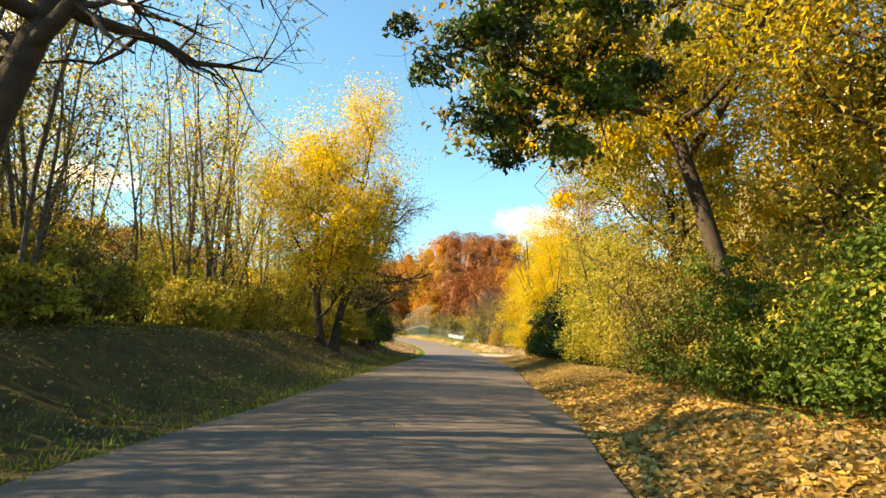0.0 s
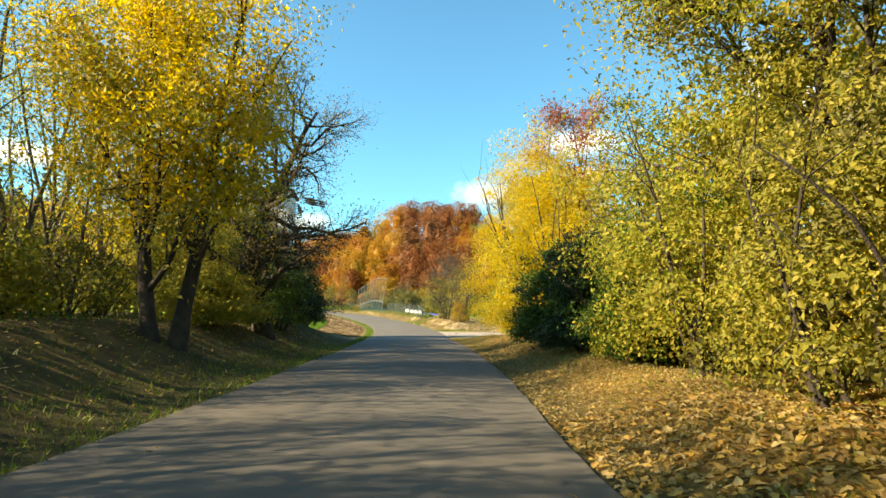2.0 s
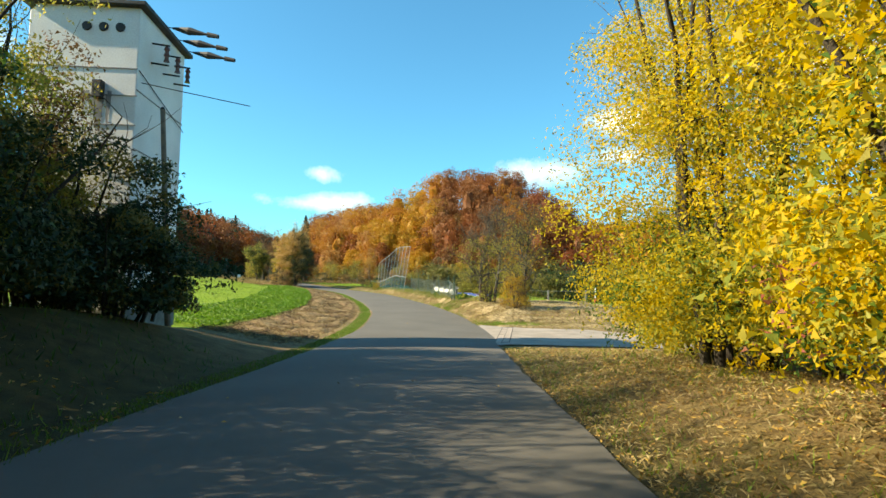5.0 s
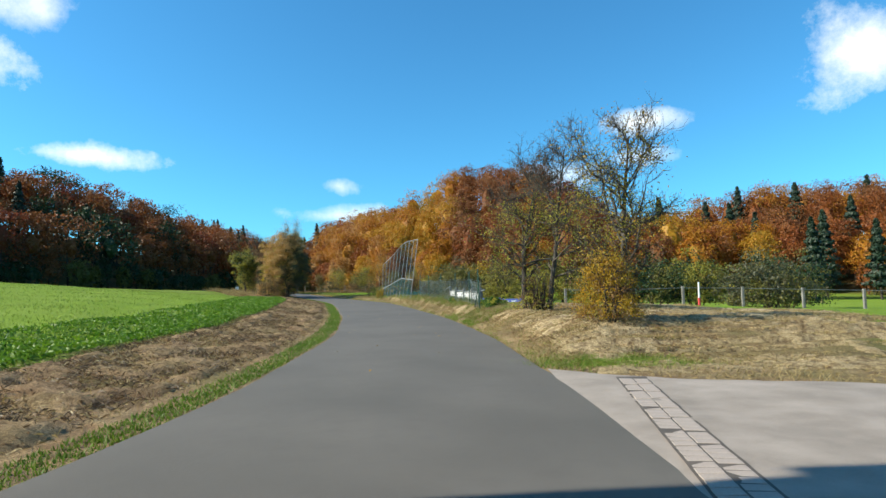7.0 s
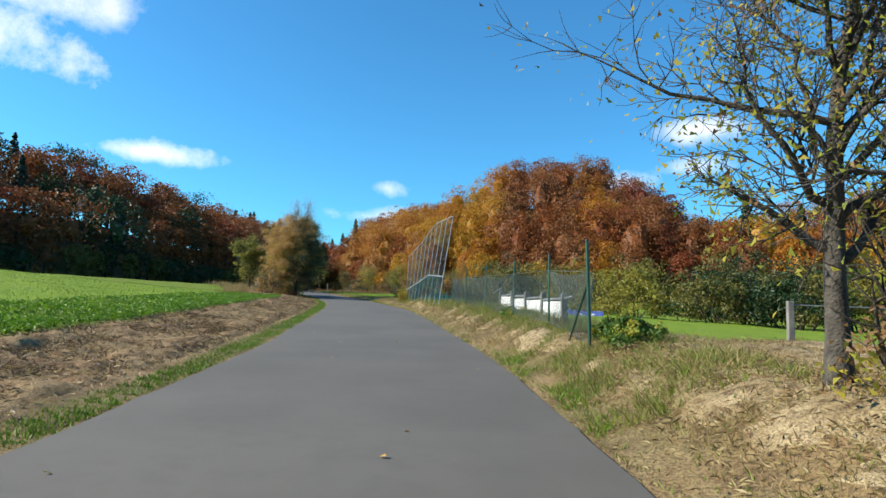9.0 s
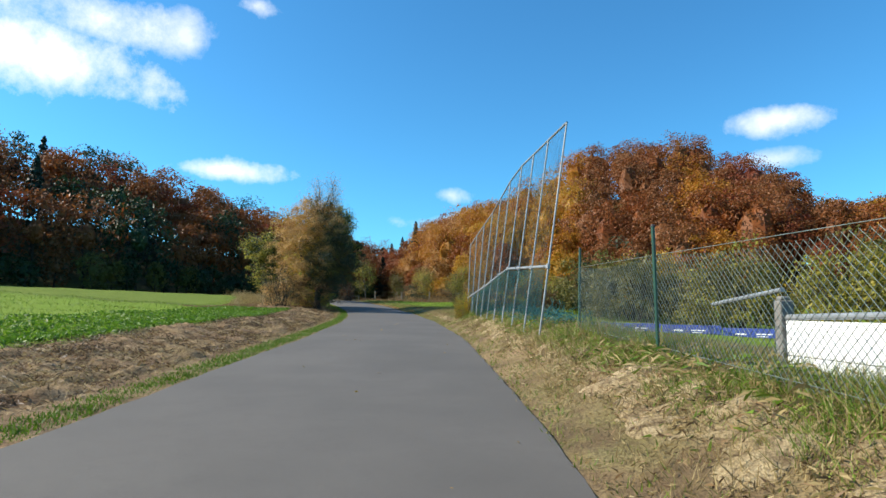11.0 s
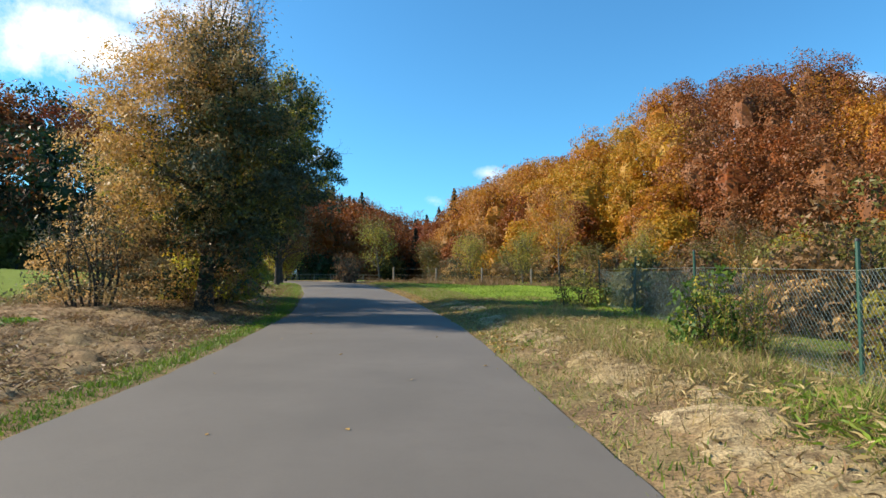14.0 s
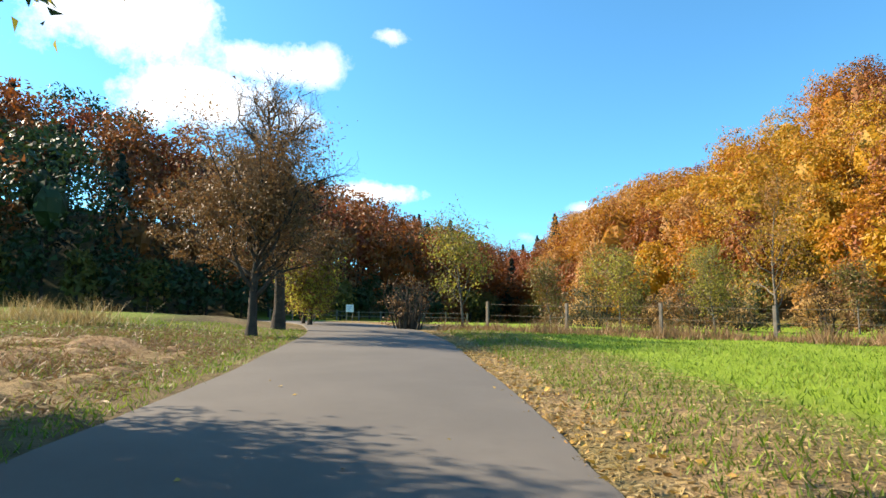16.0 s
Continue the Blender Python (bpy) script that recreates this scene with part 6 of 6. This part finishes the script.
def heaps(name, label, mat, rng, x, y, each=46, size=0.09, wide=0.22, tall=0.10):
    """Small heaps of cut straw."""
    keep = off_drive(x, y)
    x, y = np.repeat(x[keep], each), np.repeat(y[keep], each)
    n = len(x)
    big = np.repeat(rng.uniform(0.5, 1.5, n // each), each)
    dx, dy = rng.normal(0, wide, n) * big, rng.normal(0, wide, n) * big * 2.2
    up = tall * big * np.exp(-(dx * dx + dy * dy / 4.8) / (2 * (wide * big) ** 2)) * rng.uniform(0.2, 1, n)
    c = np.stack([x + dx, y + dy, height(x + dx, y + dy) + 0.015 + up], 1)
    v, f = leaves(c, np.tile([0.0, 0, 1], (n, 1)), size, rng, 0.7, 0, 0.13)
    v = v.reshape(-1, 4, 3)[:, :3].reshape(-1, 3)
    me = mesh_from(name, v, [np.arange(len(v)).reshape(-1, 3)], [mat])
    return tagged(new(name, me), label, "straw", kind="stuff")


def rough(rng, shape, cells):
    """Smooth random relief between -1 and 1 on a grid."""
    a, b = max(2, int(shape[0] / cells) + 2), max(2, int(shape[1] / cells) + 2)
    g = rng.uniform(-1, 1, (a, b))
    u, v = np.linspace(0, a - 1.001, shape[0]), np.linspace(0, b - 1.001, shape[1])
    i, j = u.astype(int), v.astype(int)
    fu, fv = (u - i)[:, None], (v - j)[None]
    fu, fv = fu * fu * (3 - 2 * fu), fv * fv * (3 - 2 * fv)
    p, q = i[:, None], j[None]
    return g[p, q] * (1 - fu) * (1 - fv) + g[p + 1, q] * fu * (1 - fv) + g[p, q + 1] * (1 - fu) * fv + g[p + 1, q + 1] * fu * fv


def straw_sheet(label, rng, s0, s1, d0, d1, mat, deep=0.06, step=0.11):
    """Matted cut grass on a verge: a finely uneven sheet that thins out at its edges."""
    n, m = int((s1 - s0) / step), int(abs(d1 - d0) / step)
    s, d = np.meshgrid(np.linspace(s0, s1, n), np.linspace(d0, d1, m), indexing="ij")
    k = np.interp(s.ravel(), LINE[:, 1], np.arange(len(LINE)))
    x = np.interp(k, np.arange(len(LINE)), LINE[:, 0]) + np.interp(k, np.arange(len(LINE)), SIDE[:, 0]) * d.ravel()
    y = np.interp(k, np.arange(len(LINE)), LINE[:, 1]) + np.interp(k, np.arange(len(LINE)), SIDE[:, 1]) * d.ravel()
    up = 0.45 * rough(rng, (n, m), 9) + 0.75 * rough(rng, (n, m), 4) + 0.3 * rng.uniform(-1, 1, (n, m))
    edge = np.minimum.reduce([np.abs(d - d0), np.abs(d - d1), s - s0, s1 - s])
    z = height(x, y) + ((0.35 + up) * deep * ramp01(edge, 0, 0.5) - 0.05 * (1 - ramp01(edge, 0.05, 0.45))).ravel()
    z = np.where(off_drive(x, y), z, z - 0.4)
    c = (np.arange(n - 1)[:, None] * m + np.arange(m - 1)[None, :]).ravel()
    quad = np.stack([c, c + m, c + m + 1, c + 1], 1)
    me = mesh_from("straw_mat", np.stack([x, y, z], 1), [quad if d1 < d0 else quad[:, ::-1]], [mat], smooth=True)
    return tagged(new("straw_mat", me), label, "straw", kind="stuff")


def cover_ground():
    rng = np.random.default_rng(8)
    P = lambda *a: strip_points(rng, *a)
    blades("verge_grass", "short green grass along the lane's edge", VERGE_GREEN, rng, *P(46000, 34, 124, -2.3, -2.82, 1.2), 0.05, 0.011, 0.4)
    blades("verge_grass", "short green grass along the lane's edge", GRASS_GREEN, rng, *P(9000, 30, 122, 2.3, 3.05, 1.6), 0.08, 0.010)
    blades("verge_grass", "green blades among the straw", GRASS_GREEN, rng, *P(13000, 54, 122, 2.4, 6.0), 0.075, 0.007, 0.7, clump=1)
    blades("verge_grass", "short green grass along the lane's edge", GRASS_GREEN, rng, *P(7000, -4, 34, -2.3, -3.8, 1.2), 0.10, 0.012)
    litter("mown_straw", "mown dry grass lying on the verge", GRASS_DRY, rng, *P(10000, 44, 122, -2.8, -5.9), 0.10, 0.5, 0.05, 0.16, "straw", thin=True)
    litter("mown_straw", "mown dry grass lying on the verge", GRASS_DRY, rng, *P(46000, 42, 126, 2.3, 7.6, 1.3), 0.075, 0.5, 0.02, 0.16, "straw", thin=True)
    blades("tall_grass", "tall dry grass along the fence", GRASS_DRY, rng, *P(11000, 69, 118, 3.6, 5.8), 0.24, 0.005, 0.5, clump=1)
    blades("tall_grass", "lush green grass before the low wall", GRASS_GREEN, rng, *P(24000, 69, 84, 3.3, 5.0), 0.17, 0.005, 0.7, clump=1)
    blades("tall_grass", "tangled olive grass on the verge by the wall", GRASS_DRY, rng, *P(16000, 64, 84, 2.7, 4.8), 0.16, 0.005, 0.9, clump=1)
    blades("tall_grass", "matted olive grass below the net", GRASS_GREEN, rng, *P(34000, 82, 108, 3.3, 6.0), 0.15, 0.006, 0.9, clump=1)
    blades("tall_grass", "knee-high dry grass beside the fence", GRASS_DRY, rng, *P(16000, 69, 118, 3.0, 4.6), 0.17, 0.006, 0.6, clump=1)
    blades("tall_grass", "tall green grass along the fence", GRASS_GREEN, rng, *P(22000, 69, 118, 3.6, 6.4), 0.20, 0.006, 0.5, clump=1)
    blades("mown_straw", "short dry stubble on the verge", GRASS_DRY, rng, *P(40000, 50, 124, 2.3, 6.4, 1.2), 0.075, 0.0065, 0.8, "straw", 1)
    blades("mown_straw", "short dry stubble on the verge", GRASS_DRY, rng, *P(12000, 44, 124, -2.9, -5.9), 0.10, 0.007, 0.8, "straw", 1)
    litter("crop", "low leafy green crop in the field", CROP, rng, *P(40000, 46, 114, -5.9, -9.5, 1.5), 0.13, 0.9, 0.10, 0.6, "crop", thin=True)
    blades("field_grass", "fresh green blades in the field", GRASS_GREEN, rng, *P(40000, 46, 114, -6.2, -34, 1.4), 0.09, 0.016)
    blades("meadow_grass", "short green meadow grass", GRASS_GREEN, rng, *P(60000, 112, 142, 3.0, 24, 1.6), 0.09, 0.013)
    litter("mown_straw", "dry grass and leaves at the meadow's edge", GRASS_DRY, rng, *P(26000, 114, 142, 2.3, 5.4, 1.4), 0.08, 0.5, 0.02, 0.2, "straw", thin=True)
    blades("verge_grass", "green and yellow grass beside the lane", GRASS_GREEN, rng, *P(11000, 110, 142, -2.4, -12, 1.6), 0.09, 0.012)
    litter("mown_straw", "mown dry grass below the trees", STRAW_BROWN, rng, *P(30000, 108, 138, -2.8, -11), 0.14, 0.5, 0.02, 0.16, "straw", thin=True)
    blades("mown_straw", "brown heaps of mown grass below the trees", STRAW_BROWN, rng, *P(16000, 112, 134, -4.2, -9.5), 0.14, 0.012, 1.0, "straw", 1)
    litter("mown_straw", "brown mown grass on the verge", STRAW_BROWN, rng, *P(6000, 44, 122, -3.0, -5.8), 0.11, 0.5, 0.025, 0.16, "straw", thin=True)
    blades("tall_grass", "brown dry grass before the orchard", STRAW_BROWN, rng, rng.uniform(-28, 12, 15000), rng.uniform(-1, 1, 15000) * 1.6 + 145, 0.34, 0.018, 0.4, clump=1)
    blades("tall_grass", "rank dry grass and weeds beside the lane", GRASS_DRY, rng, rng.normal(-36.2, 1.1, 2200), rng.normal(133.8, 0.6, 2200), 0.5, 0.012, 0.4, clump=1)
    blades("verge_grass", "green grass below the trees", GRASS_GREEN, rng, *P(12000, 122, 142, -2.3, -9.0, 1.1), 0.10, 0.012, 0.6)
    blades("tall_grass", "rank dry grass and weeds by the field", GRASS_DRY, rng, *P(3500, 122, 132, -6.5, -11), 0.5, 0.012, 0.35, clump=1)
    heaps("straw_heaps", "small heaps of pale cut grass on the verge", GRASS_DRY, rng, *P(360, 44, 116, -3.2, -5.7))
    heaps("straw_heaps", "small heaps of brown cut grass on the verge", STRAW_BROWN, rng, *P(420, 44, 116, -3.2, -5.7))
    heaps("straw_heaps", "heaps of brown cut grass below the trees", STRAW_BROWN, rng, *P(420, 114, 136, -3.6, -9.0))
    heaps("straw_heaps", "small heaps of pale cut grass on the verge", GRASS_DRY, rng, *P(480, 54, 124, 2.8, 7.0))
    heaps("straw_heaps", "small heaps of brown cut grass on the verge", STRAW_BROWN, rng, *P(420, 54, 124, 2.8, 7.0))
    # dark straw laid in place of the shadows between clumps
    heaps("straw_heaps", "dark patches of cut grass standing in for shade between heaps", STRAW_SHADE, rng, *P(1500, 44, 120, -3.1, -5.8), 34, 0.10, 0.12, 0.12)
    heaps("straw_heaps", "dark patches of cut grass standing in for shade between heaps", STRAW_SHADE, rng, *P(700, 54, 124, 2.8, 6.8), 34, 0.08, 0.13, 0.09)
    straw_sheet("matted brown cut grass on the verge", rng, 46, 114, -2.85, -6.0, MATTED, 0.11)
    straw_sheet("matted brown cut grass below the trees", rng, 112, 134, -3.3, -9.0, MATTED, 0.09)
    straw_sheet("matted pale cut grass on the verge", rng, 52.4, 70, 2.8, 12.5, MATTED_PALE, 0.075)
    straw_sheet("matted pale cut grass on the verge", rng, 69, 124, 2.6, 4.0, MATTED_PALE, 0.075)
    heaps("straw_heaps", "rank tufts of olive grass below the net", GRASS_GREEN, rng, *P(260, 80, 108, 3.7, 5.2), 60, 0.16, 0.3, 0.10)
    heaps("straw_heaps", "rank tufts of dry grass below the net", GRASS_DRY, rng, *P(260, 80, 118, 3.6, 5.2), 60, 0.16, 0.3, 0.12)
    blades("tall_grass", "green tuft of grass below the yellow weeds", GRASS_GREEN, rng, rng.normal(-6.7, 0.45, 5000), rng.normal(102.3, 0.6, 5000), 0.17, 0.007, 0.7, clump=1)
    blades("mown_straw", "dense dry stubble beside the driveway", GRASS_DRY, rng, *P(60000, 53.6, 68, 2.6, 12.5), 0.075, 0.006, 0.7, "straw", 1)
    litter("mown_straw", "mown dry grass beside the driveway", GRASS_DRY, rng, *P(26000, 53.4, 66, 2.6, 12.5), 0.08, 0.5, 0.04, 0.16, "straw", thin=True)
    blades("verge_grass", "green patch of grass beside the lane", GRASS_GREEN, rng, *P(8000, 64.0, 70.0, 2.4, 4.6, 1.2), 0.10, 0.010, 0.7, clump=1)
    litter("fallen_leaves", "thick orange and yellow fallen leaves on the verge", FALLEN, rng, *P(27000, -4, 16.5, 2.2, 6.0, 1.1), 0.085, 0.5)
    litter("fallen_leaves", "scattered fallen leaves on the verge", FALLEN, rng, *P(24000, 15, 46, 2.2, 6.0, 1.1), 0.055, 0.5, thin=True)
    litter("mown_straw", "dry grass below the hedge", GRASS_DRY, rng, *P(22000, 14, 46, 2.25, 5.0, 1.2), 0.08, 0.6, 0.03, 0.16, "straw", thin=True)
    blades("verge_grass", "short grass below the hedge", GRASS_GREEN, rng, *P(5000, 14, 46, 2.25, 5.0, 1.0), 0.06, 0.007, 0.8)
    litter("fallen_leaves", "scattered fallen leaves on the bank", FALLEN, rng, *P(6000, -4, 36, -2.4, -8.0), 0.08, 0.5, thin=True)
    litter("fallen_leaves", "yellow leaves gathered along the asphalt edge", FALLEN, rng, *P(2600, 112, 136, 2.1, 3.1, 1.8), 0.09, 0.5)
    litter("fallen_leaves", "few dry leaves lying on the lane", FALLEN, rng, *P(140, -2, 130, -2.0, 2.0), 0.06, 0.3, on_road=True)
    blades("tall_grass", "pale tall dry grass beside the fence", GRASS_DRY, rng, *P(9000, 102, 119, 3.4, 6.0), 0.19, 0.005, 0.7, clump=1)
    blades("verge_grass", "green tuft of grass beside the driveway", GRASS_GREEN, rng, rng.normal(3.9, 0.65, 6500), rng.normal(54.1, 0.32, 6500), 0.10, 0.006, 0.7)
    # the darker green carries the bank's shade
    blades("bank_grass", "grass and ivy on the bank, coloured dark for its shade", LEAF_GREEN, rng, *P(7000, -4, 40, -3.0, -9.0), 0.12, 0.014)
    blades("bank_grass", "tufts of grass below the hedge", GRASS_GREEN, rng, *P(3500, 8, 42, 3.0, 6.0), 0.11, 0.008, 0.7, clump=1)


cover_ground()


# ---- pavers of the driveway ----
def lay_pavers():
    """A narrow band of small pale pavers across the mouth of the driveway, on a bed of dark sand."""
    slope = lambda x, y: (math.degrees(math.atan((z_at(x, y + 0.4) - z_at(x, y - 0.4)) / 0.8)), -math.degrees(math.atan((z_at(x + 0.4, y) - z_at(x - 0.4, y)) / 0.8)))
    line = lambda y: 3.44 + 0.123 * (y - 51.2)
    rows = np.linspace(45.9, 52.3, 30)
    bed = np.array([(line(y) + e, y, z_at(line(y) + e, y) + 0.032) for y in rows for e in (-0.02, 0.2, 0.42)])
    q = np.array([(3 * r + c, 3 * r + c + 1, 3 * r + c + 4, 3 * r + c + 3) for r in range(29) for c in (0, 1)])
    part("sand_bed", mesh_from("sand_bed", bed, [q], [JOINT_SAND]), None, driveway)
    bm = box(0.185, 0.14, 0.05, (0, 0, 0), 0.006)
    me = bpy.data.meshes.new("paver")
    bm.to_mesh(me)
    bm.free()
    me.materials.append(PAVER)
    rng = np.random.default_rng(4)
    for row in range(41):
        for k in range(2):
            y = 46.0 + row * 0.153 + (0.07 if k else 0)
            x = line(y) + 0.1 + 0.2 * k
            rx, ry = slope(x, y)
            ob = new("paver", me)
            ob.parent = driveway
            ob.matrix_basis = pose(x, y, z_at(x, y) - 0.015 + rng.uniform(-0.0015, 0.0015), rx + rng.normal(0, 0.4), ry + rng.normal(0, 0.4), -7 + rng.normal(0, 1.2))


lay_pavers()
